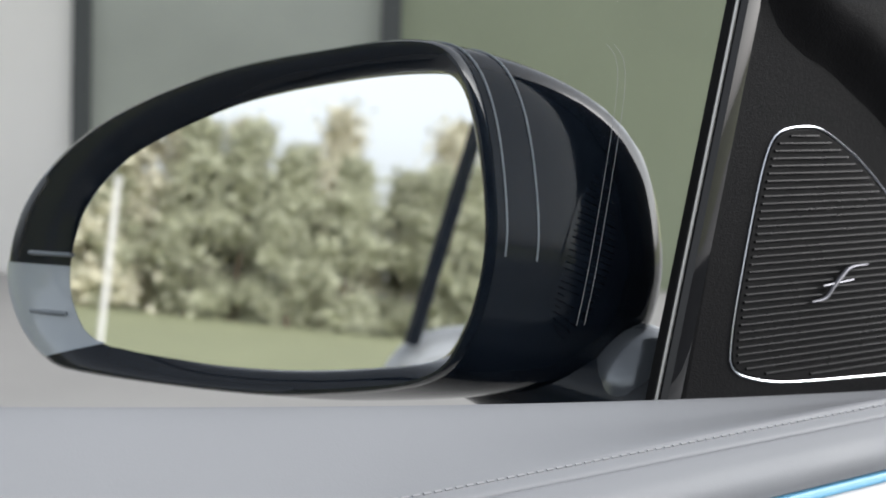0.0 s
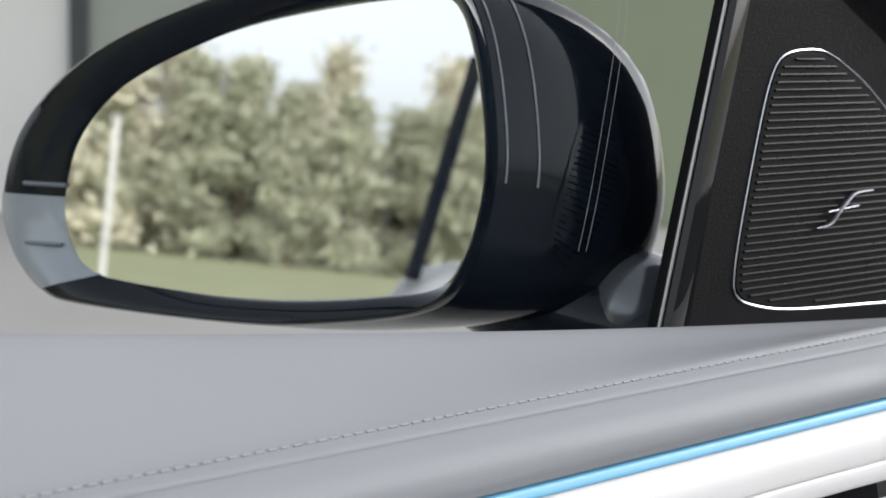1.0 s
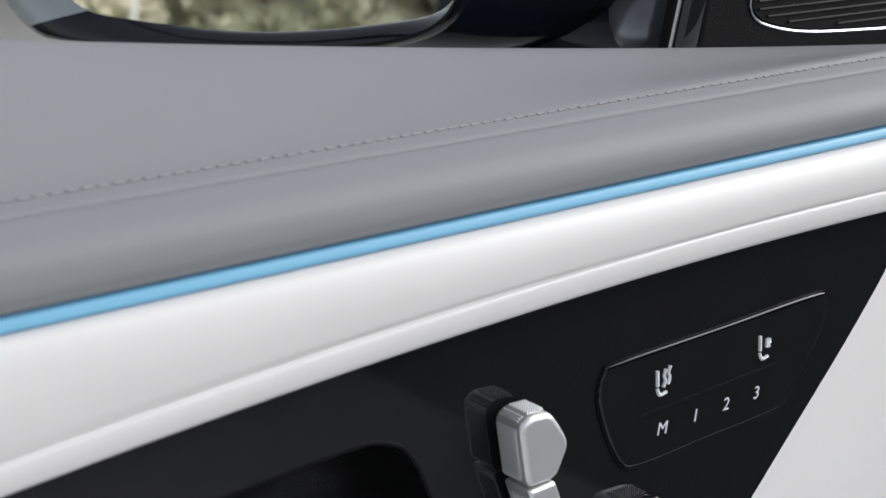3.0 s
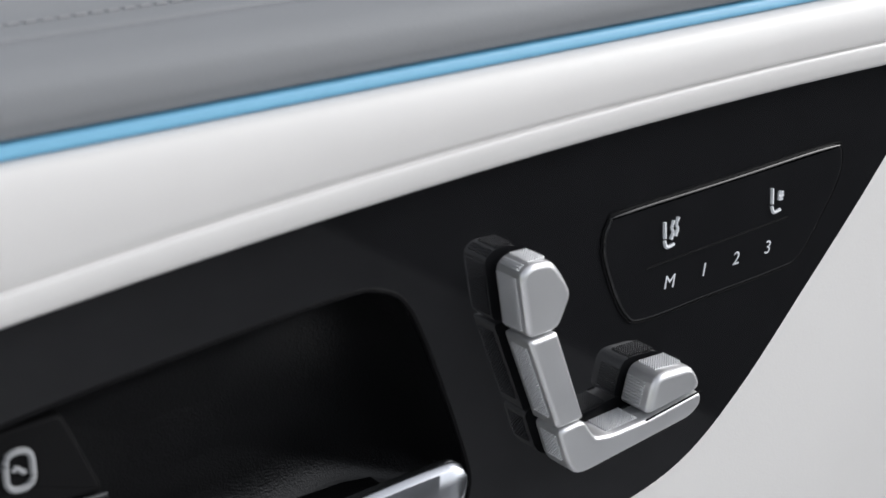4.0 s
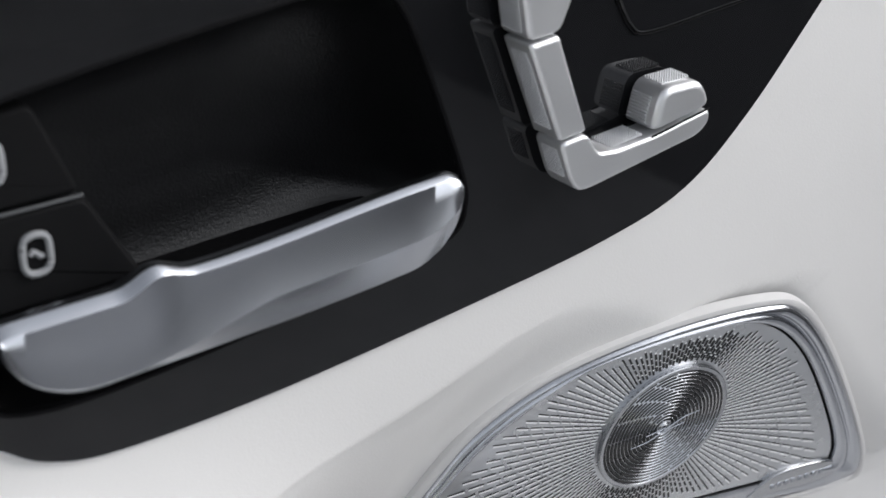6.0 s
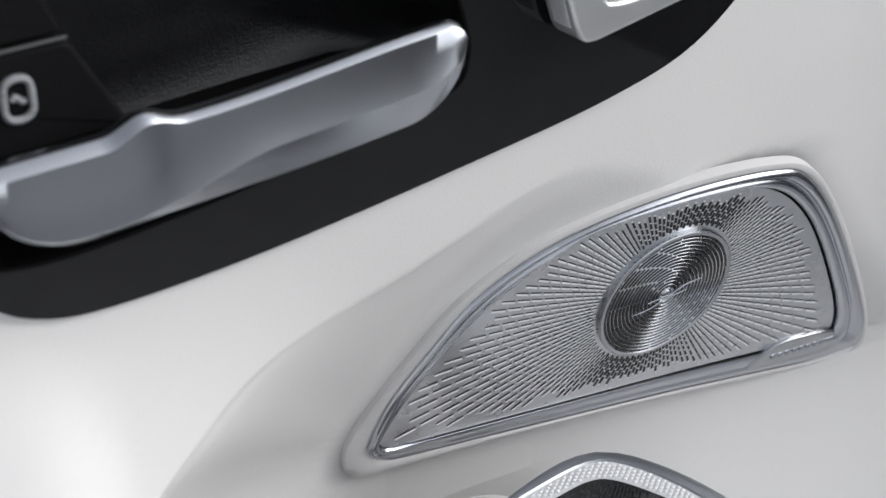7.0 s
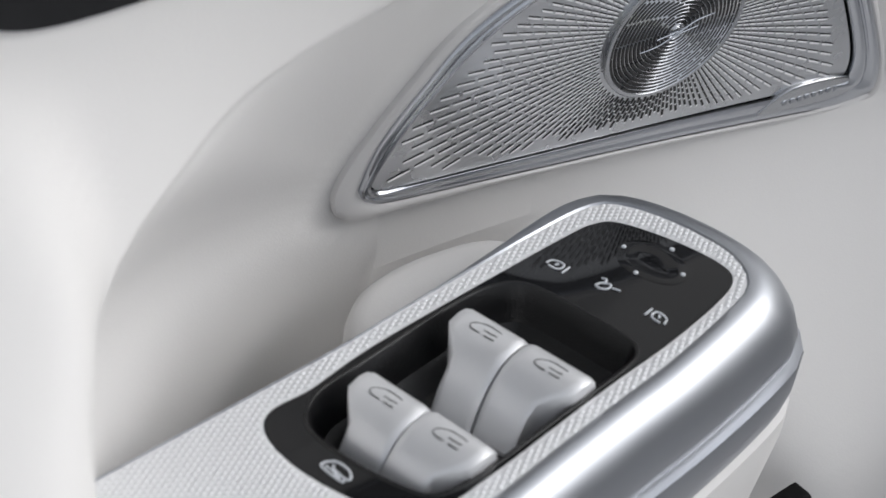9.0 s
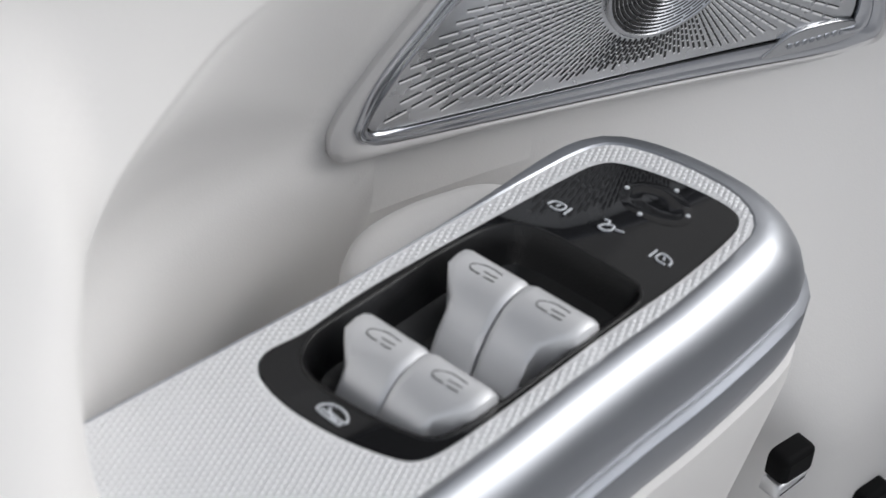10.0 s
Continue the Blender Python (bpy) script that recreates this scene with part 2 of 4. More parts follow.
def tree(name, h, w, leaf, seed, label, leaves=2600):
    rng = random.Random(seed)
    t = thing(name, label, "tree", "trees at the lawn's edge")
    part("trunk", tube("trunk", [(0.12 * math.sin(i), 0.1 * math.cos(i * 1.3), h * 0.8 * i / 8) for i in range(9)], lambda f: 0.16 * (1 - f) + 0.03), BARK, t)
    for b in range(5):
        a, z0 = rng.uniform(0, 6.28), h * rng.uniform(0.2, 0.6)
        d = Vector((math.cos(a), math.sin(a), 0.7))
        part("limb", tube("limb", [Vector((0, 0, z0)) + d * (w * 0.55 * j / 4) for j in range(5)], lambda f: 0.07 * (1 - f) + 0.015, 6), BARK, t)
    V, F = [], []
    clumps = []
    for c in range(64):
        a, q = rng.uniform(0, 6.28), rng.random()
        z = h * (0.03 + 0.95 * q)
        rad = w * (0.35 + 0.65 * math.sin(math.pi * min(1, (q + 0.12) * 0.95)) ** 0.7) * (1 - 0.55 * q)
        clumps.append((Vector((math.cos(a), math.sin(a), 0)) * rad * rng.uniform(0.2, 1.0) + Vector((0, 0, z)), w * rng.uniform(0.18, 0.34)))
    for i in range(leaves):
        c, r = rng.choice(clumps)
        p = c + Vector((rng.gauss(0, 1), rng.gauss(0, 1), rng.gauss(0, 0.8))) * r * 0.6
        if p.z < 0.1:
            continue
        n = Vector((rng.gauss(0, 1), rng.gauss(0, 1), rng.gauss(0.4, 1))).normalized()
        u = n.orthogonal().normalized()
        v = n.cross(u)
        s = rng.uniform(0.10, 0.24)
        o = len(V)
        V += [p - u * s, p - v * s * 0.55, p + u * s, p + v * s * 0.55]
        F.append((o, o + 1, o + 2, o + 3))
    me = bpy.data.meshes.new("crown")
    me.from_pydata([tuple(v) for v in V], [], F)
    part("crown", me, leaf, t)
    return t


oak = tree("tree", 9.5, 2.6, LEAF_DRY, 3, "tall tree with pale olive foliage at the edge of the lawn", 5200)
firm = tree("tree", 8.0, 2.3, LEAF, 5, "tree with dark green foliage at the edge of the lawn", 4600)
rng = random.Random(11)
spots = []
for i in range(30):
    row = i % 2
    s = rng.uniform(0.78, 0.95) + (0.42 if i <= 13 else 0.0)
    spots.append((-30 + i * 1.15 + rng.uniform(-0.5, 0.5), -55 - 3.5 * row + rng.uniform(-1, 1), s, i))
oak.matrix_basis = pose(-36.0, -56, 0, 0, 0, 40)
firm.matrix_basis = pose(-38.5, -57, 0, 0, 0, 10)
for x, y, s, i in spots:
    src = oak if i % 5 in (0, 2, 3) and i < 16 or i % 4 == 1 else firm
    m = pose(x, y, 0, 0, 0, i * 67)
    copy_thing(src, m).scale = (s, s, s)

# ---------------------------------------------------------------- building behind the mirror
AX, AY = V2((0.6004, 0.7989, 0)).normalized(), V2((-0.7989, 0.6004, 0)).normalized()
ORG = V2((0.428, -0.289, 0)) + AY * 9.0 + AX * 0.19


def fac(u, v, h):
    return ORG + AX * u + AY * (-h) + V2((0, 0, v))


house = thing("building", "pale rendered building with tall dark-framed windows", "building", kind="structure")
part("wall", boxes_mesh("wall", [(fac(-3.97, 2.6, -0.2), AX * 1.90, AY * 0.2, V2((0, 0, 2.6))),
                                 (fac(-0.5, 5.3, -0.2), AX * 6.5, AY * 0.2, V2((0, 0, 0.25)))]), CONCRETE, house)
win = part("window", boxes_mesh("window", [(fac(-2.02, 2.55, -0.02), AX * 0.05, AY * 0.06, V2((0, 0, 2.5))),
                                           (fac(-0.21, 2.55, -0.02), AX * 0.06, AY * 0.06, V2((0, 0, 2.5)))]), FRAME, house)
part("pane", boxes_mesh("pane", [(fac(-1.12, 2.55, -0.05), AX * 0.85, AY * 0.01, V2((0, 0, 2.5)))]), PANE, win)
# The green reflected in this pane is painted into its base colour.
PANE_GREEN = material("pane_painted_reflection", (0.25, 0.28, 0.19), 0.2, var=0.3, scale=0.5)
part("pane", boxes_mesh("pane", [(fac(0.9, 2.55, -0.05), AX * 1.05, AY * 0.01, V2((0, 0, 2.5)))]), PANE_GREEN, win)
part("curtain", grid_mesh("curtain", lambda u, v: fac(u, v, -0.12 + 0.03 * math.sin(u * 40)), [-1.4 + i * 0.02 for i in range(18)], [0.05, 5.0]), CONCRETE, house)

# a white post on the lawn and the car's own flank, seen in the mirror
post = thing("post", "slim white post standing on the lawn", "post")
part("shaft", tube("shaft", [(-5.16, -19.25, -0.1 + 0.35 * i) for i in range(8)], 0.045, 10), CONCRETE, post)
part("cap", tube("cap", [(-5.16, -19.25, 2.35 + 0.03 * i) for i in range(3)], 0.07, 10), WHITE_TRIM, post)
CAR_GREY = material("pale_grey_paint", (0.36, 0.37, 0.38), 0.25, 0.3, var=0.05, scale=5, coat=0.6)
flank_body = thing("car_flank", "rear flank of the car with a dark window pillar", "car body")
part("pillar", tube("pillar", [(-0.165 - 0.0095 * i, -1.33 - 0.003 * i, 1.285 - 0.047 * i) for i in range(8)], 0.0125, 8), BODY_BLACK, flank_body)
part("fender", slab("fender", roundpoly([(-0.10, 0.05), (-0.27, 0.05), (-0.285, 0.90), (-0.235, 0.975), (-0.10, 1.0)], 0.05, 6), lambda u, v, h: Vector((u, h, v)), -2.0, -1.36, 0.04, 5), CAR_GREY, flank_body)

# ---------------------------------------------------------------- unseen cabin added round the camera: pale for bounce, dark front for reflections
BOUNCE = material("bounce_lining", (0.74, 0.73, 0.72), 0.95, var=0.25, scale=30)
DASH = material("dark_dash", (0.06, 0.06, 0.062), 0.6, var=0.15, scale=30, bump=0.1)
floor = part("floor", boxes_mesh("floor", [((0.86, -0.2, 0.26), V2((0.84, 0, 0)), V2((0, 1.3, 0)), V2((0, 0, 0.03)))]), BOUNCE)
tagged(floor, "unseen pale cabin floor added to bounce light", "floor", kind="structure")
far_side = part("wall_east", boxes_mesh("wall_east", [((1.66, -0.2, 0.58), V2((0.04, 0, 0)), V2((0, 1.3, 0)), V2((0, 0, 0.32)))]), BOUNCE)
tagged(far_side, "unseen pale far door lining added to bounce light", "wall", kind="structure")
dash = part("wall_north", boxes_mesh("wall_north", [((0.86, 1.02, 0.60), V2((0.78, 0, 0)), V2((0, 0.08, 0)), V2((0, 0, 0.34)))]), DASH)
tagged(dash, "unseen dark dashboard front added for the reflections", "wall", kind="structure")

# ---------------------------------------------------------------- door: lines along the car


def z_blue(y):
    return 0.9345 + 0.035 * y


def z_black(y):
    return 0.8958 + 0.0954 * y - 0.149 * y * y


def z_seam(y):
    return 0.9605 + 0.028 * y


def z_crest(y):
    return 0.9905 - 0.085 * y + 0.05 * y * y


YS = [-0.55 + i * 0.025 for i in range(47)]
door = thing("car_door", "car door lining with grey leather top and white panel", "car door")


def section(pts, y):
    return spline([V2((a, y, b)) for a, b in pts], 5, False)


def pad_section(y):
    s, c, b = z_seam(y), z_crest(y), z_blue(y)
    return section([(-0.078, c - 0.05), (-0.072, c - 0.012), (-0.064, c - 0.003), (-0.055, c), (-0.035, s + (c - s) * 0.60), (-0.017, s + 0.0052), (-0.0125, s + 0.0028), (-0.0084, s + 0.0004),
                    (-0.0074, s - 0.0014), (-0.0058, s - 0.0004), (-0.0012, s - 0.0030), (0.0032, s - 0.0062), (0.0062, s - 0.0106), (0.0068, b + 0.0098), (0.0058, b + 0.0062), (0.0036, b + 0.0034), (-0.006, b + 0.002)], y)


part("top_pad", mesh_of("top_pad", *loft([pad_section(y) for y in YS], closed=False)), GREY_LEATHER, door, "grey grained leather top pad with a stitched seam")
stitch = []
y = -0.5
while y < 0.55:
    d = V2((0, 1, 0.026)).normalized()
    stitch.append((V2((-0.0127, y, z_seam(y) + 0.0031)), d * 0.0016, V2((0.0004, 0, -0.0002)), V2((0.0001, 0, 0.0003))))
    y += 0.0048
ob = part("stitching", boxes_mesh("stitching", stitch), THREAD, door, "pale grey stitching")
tagged(ob, kind="stuff")


def strip_section(y):
    b = z_blue(y)
    return section([(-0.002, b + 0.0030), (0.0035, b + 0.0026), (0.0050, b + 0.0009), (0.0046, b - 0.0016), (-0.002, b - 0.0022)], y)


part("light_strip", mesh_of("light_strip", *loft([strip_section(y) for y in YS], closed=False)), BLUE_STRIP, door, "sky-blue ambient light strip")


def band_section(y):
    b, k = z_blue(y), z_black(y)
    h = b - k
    return section([(-0.003, b - 0.0014), (0.004, b - 0.0020), (0.0085, b - 0.0055), (0.0105, k + h * 0.62), (0.0098, k + h * 0.38), (0.0086, k + 0.0125), (0.0080, k + 0.0112),
                    (0.0094, k + 0.0098), (0.0092, k + 0.005), (0.0066, k + 0.0008), (-0.004, k - 0.001)], y)


part("trim_band", mesh_of("trim_band", *loft([band_section(y) for y in YS], closed=False)), WHITE_TRIM, door, "white satin trim band")

# rim of the loudspeaker opening, along the car and up
def radial(pts, n=600):
    """n points of a smooth closed loop, one for each direction from the loudspeaker's middle."""
    L, c, out = loop2(pts, 8), V2((0.150, 0.632)), []
    for i in range(n):
        e = V2((math.cos(2 * math.pi * i / n), math.sin(2 * math.pi * i / n)))
        for a, b in zip(L, L[1:] + L[:1]):
            ab, ap = b - a, a - c
            den = e.x * ab.y - e.y * ab.x
            if abs(den) > 1e-12:
                r, k = (ap.x * ab.y - ap.y * ab.x) / den, (ap.x * e.y - ap.y * e.x) / den
                if r > 0 and -1e-6 <= k <= 1.000001:
                    out.append(c + e * r)
                    break
    return out


SP_OUT = radial([(0.0280, 0.6035), (0.0262, 0.6159), (0.0325, 0.6310), (0.0500, 0.6575), (0.0700, 0.6808), (0.1040, 0.6978), (0.1546, 0.7050), (0.2032, 0.7030), (0.2300, 0.6925), (0.2585, 0.6590), (0.2960, 0.6000), (0.3070, 0.5730), (0.3000, 0.5655),
                 (0.2735, 0.5668), (0.1921, 0.5802), (0.1041, 0.5915), (0.0525, 0.5960), (0.0360, 0.5975)])
SP_CHR = radial([(0.0362, 0.6165), (0.0366, 0.6118), (0.0388, 0.6072), (0.0430, 0.6036), (0.0485, 0.6016), (0.0560, 0.6004), (0.1041, 0.5945), (0.1921, 0.5828), (0.2735, 0.5696), (0.2960, 0.5680), (0.3030, 0.5735), (0.2935, 0.5990), (0.2557, 0.6575), (0.2270, 0.6905), (0.2032, 0.7000),
                 (0.1546, 0.7020), (0.1069, 0.6950), (0.0748, 0.6791), (0.0556, 0.6562), (0.0423, 0.6359)])
SP_BED = [V2((0.150, 0.632)).lerp(p, 0.985) for p in SP_CHR]
SP_GR = radial([(0.0424, 0.6180), (0.0420, 0.6135), (0.0440, 0.6097), (0.0485, 0.6078), (0.0545, 0.6070), (0.1024, 0.6025), (0.1886, 0.5942), (0.2700, 0.5852), (0.2800, 0.5868), (0.2754, 0.6049), (0.2524, 0.6437), (0.2324, 0.6699), (0.2106, 0.6870), (0.1835, 0.6942), (0.1312, 0.6950),
                (0.1082, 0.6885), (0.0770, 0.6679), (0.0575, 0.6444), (0.0461, 0.6257)])

# lower leather panel with a scooped hollow round the loudspeaker
EDGE = [(-0.111, 0.30), (-0.111, 0.45), (-0.111, 0.58), (-0.112, 0.60), (-0.1132, 0.62), (-0.1141, 0.633), (-0.1127, 0.645), (-0.106, 0.659), (-0.094, 0.670), (-0.081, 0.678), (-0.057, 0.688), (-0.0266, 0.700), (0.0271, 0.7108), (0.09, 0.729), (0.16, 0.751), (0.30, 0.795), (0.66, 0.90)]
EDGE_LINE = [p for p in spline([V2((a, b)) for a, b in EDGE], 6, False)]


def edge_distance(y, z):
    """Distance from the hollow's rim; positive inside the hollow."""
    best, sign = 9.0, 1.0
    p = V2((y, z))
    for i in range(len(EDGE_LINE) - 1):
        a, b = EDGE_LINE[i], EDGE_LINE[i + 1]
        ab = b - a
        t = min(1, max(0, (p - a).dot(ab) / ab.length_squared))
        d = (p - a - ab * t)
        if d.length < best:
            best = d.length
            sign = 1.0 if ab.x * (p - a).y - ab.y * (p - a).x < 0 else -1.0
    return best * sign


def plane_x(y, z):
    return -0.012 + (0.2 * (z - 0.635) + 0.12 * (y - 0.183)) / 0.97


def panel_x(y, z):
    a = -0.0025 + 0.036 * smooth01((0.745 - z) / 0.10) * smooth01((0.02 - y) / 0.13) + 0.012 * smooth01((0.70 - z) / 0.07) * smooth01((-0.06 - y) / 0.05)
    b = plane_x(y, z) - 0.0015
    d = edge_distance(y, z)
    if d < 0:
        a += 0.085 * smooth01((0.74 - z) / 0.13) * smooth01((-0.08 - y) / 0.032) * (1 - math.exp(d / 0.014))
    slope = 0.5 + 0.4 * smooth01((-0.02 - y) / 0.08)
    w = 0.0015 + 0.004 * smooth01((y + 0.05) / 0.08)
    depth = max(0.004, a - b)
    run = 0.0 if d <= 0 else (d * d / (2 * w) if d < w else d - w / 2)
    c = a - depth * (1 - math.exp(-run * slope / depth)) * 1.2
    k = max(0.0, 1 - abs(b - c) / 0.008)
    x = min(a, max(b, c) + 0.002 * k * k)
    if x > b and -0.03 < y < 0.37:
        near = 0.0 if inside((y, z), SP_OUT) else min((q.x - y) ** 2 + (q.y - z) ** 2 for q in SP_OUT[::3]) ** 0.5
        x = b + (x - b) * smooth01((near - 0.002) / 0.022)
    if inside((y, z), SP_BED):
        return plane_x(y, z) - 0.010
    low = smooth01((0.58 - z) / 0.13) * smooth01((y - 0.08) / 0.12)
    return x + (0.085 - x) * low


MID = V2((0.06, 0.60))
FENCE = EDGE_LINE + [V2((0.95, 0.5)), V2((0.95, 0.1)), V2((-0.111, 0.1)), EDGE_LINE[0]]


def reach(e):
    """How far the hollow's rim lies from its middle in direction e."""
    for p, q in zip(FENCE, FENCE[1:]):
        ab, ap = q - p, p - MID
        den = e.x * ab.y - e.y * ab.x
        if abs(den) > 1e-12:
            r, k = (ap.x * ab.y - ap.y * ab.x) / den, (ap.x * e.y - ap.y * e.x) / den
            if r > 0 and -1e-6 <= k <= 1.000001:
                return r
    return 0.3


rings = []
for f in [i / 44 for i in range(3, 41)] + [0.925, 0.945, 0.96, 0.97, 0.979, 0.986, 0.992, 0.996, 1.0, 1.004, 1.01, 1.02, 1.03, 1.045, 1.06, 1.08, 1.10, 1.13, 1.16, 1.2, 1.26, 1.33, 1.42, 1.55, 1.75, 2.1, 2.8, 4.0]:
    ring = []
    for i in range(360):
        e = V2((math.cos(math.pi * i / 180), math.sin(math.pi * i / 180)))
        p = MID + e * (reach(e) * f)
        y = min(0.66, max(-0.55, p.x))
        z = min(0.7506 + 0.149 * smooth01((y - 0.065) / 0.05), max(0.30, p.y))
        ring.append(V2((panel_x(y, z), y, z)))
    rings.append(ring)
NEAR = [[min((q.x - v.y) ** 2 + (q.y - v.z) ** 2 for q in SP_OUT[::10]) < 0.00012 or inside((v.y, v.z), SP_OUT) for v in ring] for ring in rings[:45]]
for turn in range(60):
    for k in range(1, 41):
        ring, out, inn = rings[k], rings[k + 1], rings[k - 1]
        xs = [(ring[i - 3].x + ring[(i + 3) % 360].x + ring[i - 1].x + ring[(i + 1) % 360].x + out[i].x + inn[i].x) / 6 for i in range(360)]
        for i in range(360):
            if not NEAR[k][i]:
                ring[i].x += (xs[i] - ring[i].x) * smooth01((0.07 - ring[i].y) / 0.09) * smooth01((ring[i].z - 0.42) / 0.06)
part("lower_panel", mesh_of("lower_panel", *loft(rings, True)), WHITE_LEATHER, door, "off-white leather lower panel with a hollow")
part("outer_skin", mesh_of("outer_skin", *loft([section([(-0.08, z_crest(y) - 0.03), (-0.10, z_crest(y) - 0.06), (-0.15, 0.8), (-0.17, 0.6), (-0.15, 0.35), (-0.05, 0.30)], y) for y in YS], closed=False)),
     BODY_BLACK, door, "dark painted outer skin")

# ---------------------------------------------------------------- black control panel
BLACK = loop2([(-0.165, 0.80), (-0.165, 0.868), (-0.15, 0.8795), (-0.08, 0.8892), (0.05, 0.9020), (0.20, 0.9108), (0.268, 0.9122), (0.279, 0.907), (0.279, 0.890), (0.258, 0.862),
               (0.222, 0.822), (0.188, 0.786), (0.157, 0.763), (0.118, 0.7525), (0.06, 0.7455), (-0.02, 0.7385), (-0.076, 0.7375), (-0.100, 0.7425), (-0.118, 0.7545), (-0.147, 0.768)], 6)
RECESS = loop2([(-0.128, 0.800), (-0.128, 0.842), (-0.118, 0.852), (-0.06, 0.861), (0.0, 0.8675), (0.018, 0.866), (0.029, 0.857), (0.040, 0.832), (0.0525, 0.797), (0.0545, 0.783),
                (0.048, 0.773), (0.02, 0.768), (-0.04, 0.7605), (-0.095, 0.758), (-0.118, 0.768)], 6)
controls = part("control_panel", holed_plate("control_panel", BLACK, [RECESS], yz, 0.0, 0.006), GLOSS_BLACK, door, "glossy black control panel")
part("panel_edge", tube("panel_edge", [yz(p.x, p.y, -0.0012) for p in resample(BLACK, 160)], 0.0007, 6, True), SATIN, controls, "thin bright edging")
rim = [[yz(p.x, p.y, 0.0) for p in RECESS]]
for d, h in ((0.0005, 0.0004), (0.0015, 0.0004), (0.002, -0.001)):
    rim.append([yz(p.x, p.y, h) for p in inset(RECESS, d)])
part("recess_rim", mesh_of("recess_rim", *loft(rim)), SOFT_BLACK, controls)
bowl = []
RC = V2((-0.038, 0.812))
for f, h in ((0.002, -0.001), (0.012, -0.008), (0.035, -0.016), (0.075, -0.0235), (0.13, -0.0295), (0.20, -0.034), (0.29, -0.0375), (0.40, -0.040), (0.55, -0.0415), (0.8, -0.042)):
    bowl.append([yz(*p.lerp(RC, f), h) for p in inset(RECESS, 0.002)])
RECESS_BLACK = material("recess_black", (0.006, 0.006, 0.0066), 0.30, var=0.2, scale=50, bump=0.16, bump_scale=1500, spec=0.42)
part("recess", mesh_of("recess", *loft(bowl, cap_last=True)), RECESS_BLACK, controls, "grained black hand recess")

# memory keys
MEM = loop2([(0.1125, 0.860), (0.1145, 0.870), (0.122, 0.8735), (0.175, 0.877), (0.230, 0.8808), (0.2385, 0.878), (0.2385, 0.866), (0.229, 0.850), (0.218, 0.836), (0.205, 0.833), (0.170, 0.8305),
             (0.135, 0.828), (0.125, 0.832), (0.117, 0.846)], 6)
mem = thing("memory_keypad", "glossy black seat memory keypad with white printed numerals", "control panel")
part("key_plate", slab("key_plate", inset(MEM, 0.0008), yz, -0.002, 0.0012, 0.0008), GLOSS_BLACK, mem)
part("key_rim", tube("key_rim", [yz(p.x, p.y, 0.0004) for p in resample(MEM, 90)], 0.0003, 6, True), SOFT_BLACK, mem)
FACE = Matrix(((0, 0, 1), (1, 0, 0), (0, 1, 0))).to_4x4()
for ch, yy in (("M", 0.1462), ("1", 0.1640), ("2", 0.1812), ("3", 0.1985)):
    part("numeral", text_mesh("numeral", ch, 0.0074, Matrix.Translation((0.0014, yy, 0.8412 + (yy - 0.1462) * 0.06)) @ FACE), ICON, mem)
part("divider", tube("divider", [yz(0.134 + 0.0075 * i, 0.849 + 0.0006 * i, 0.0013) for i in range(11)], 0.0004, 6), SOFT_BLACK, mem)


def seat_icon(y0, z0, fan):
    s = 0.0009
    out = [[(0, 11), (0.6, 4)], [(0.4, 3), (2, 0), (6, 0.6)]]
    if fan:
        out += [[(4.5, 5), (6.5, 9)], [(6.5, 5), (4.5, 9)], [(4, 7), (7, 7)]]
    else:
        out += [[(4, 3), (5, 6), (4.2, 8), (5, 11)], [(6.5, 4), (7.5, 7), (6.7, 9), (7.5, 12)]]
    V, F = [], []
    for ln in out:
        pts = spline([V2((a, b)) for a, b in ln], 4, False)
        me = tube("stroke", [yz(y0 + p.x * s, z0 + p.y * s, 0.0014) for p in pts], 0.00078, 5)
        o = len(V)
        V += [v.co.copy() for v in me.vertices]
        F += [tuple(o + i for i in q.vertices) for q in me.polygons]
        bpy.data.meshes.remove(me)
    part("seat_symbol", mesh_of("seat_symbol", V, F), ICON, mem, "white seat heating symbol" if not fan else "white seat ventilation symbol")


seat_icon(0.1420, 0.8555, False)
seat_icon(0.1985, 0.8585, True)

# lock keys beside the recess
KEYLINE = material("dark_grey_line", (0.06, 0.062, 0.066), 0.4, var=0.05)
lock = thing("lock_keypad", "glossy black door lock keypad with white symbols", "control panel")
for zs, zi, yi in ((((-0.150, 0.8215), (-0.0785, 0.8215), (-0.090, 0.850), (-0.150, 0.846)), 0.836, -0.104), (((-0.150, 0.790), (-0.061, 0.790), (-0.0775, 0.8195), (-0.150, 0.8195)), 0.8065, -0.0935)):
    part("key", slab("key", roundpoly(zs, 0.003), yz, -0.034, -0.005, 0.0015), MATT_BLACK, lock)
    q = roundpoly([(yi - 0.004, zi - 0.006), (yi + 0.004, zi - 0.006), (yi + 0.004, zi + 0.006), (yi - 0.004, zi + 0.006)], 0.004)
    part("lock_symbol", tube("lock_symbol", [yz(p.x, p.y, -0.0046) for p in q], 0.0011, 6, True), THREAD, lock, "white padlock symbol")
    part("lock_symbol", tube("lock_symbol", [yz(yi - 0.002 + 0.001 * i, zi + 0.001 * math.sin(i * 1.4), -0.0046) for i in range(5)], 0.0009, 6), THREAD, lock)
part("key_bar", tube("key_bar", [yz(-0.15 + 0.012 * i, 0.8205, -0.0048) for i in range(7)], 0.0006, 6), KEYLINE, lock)

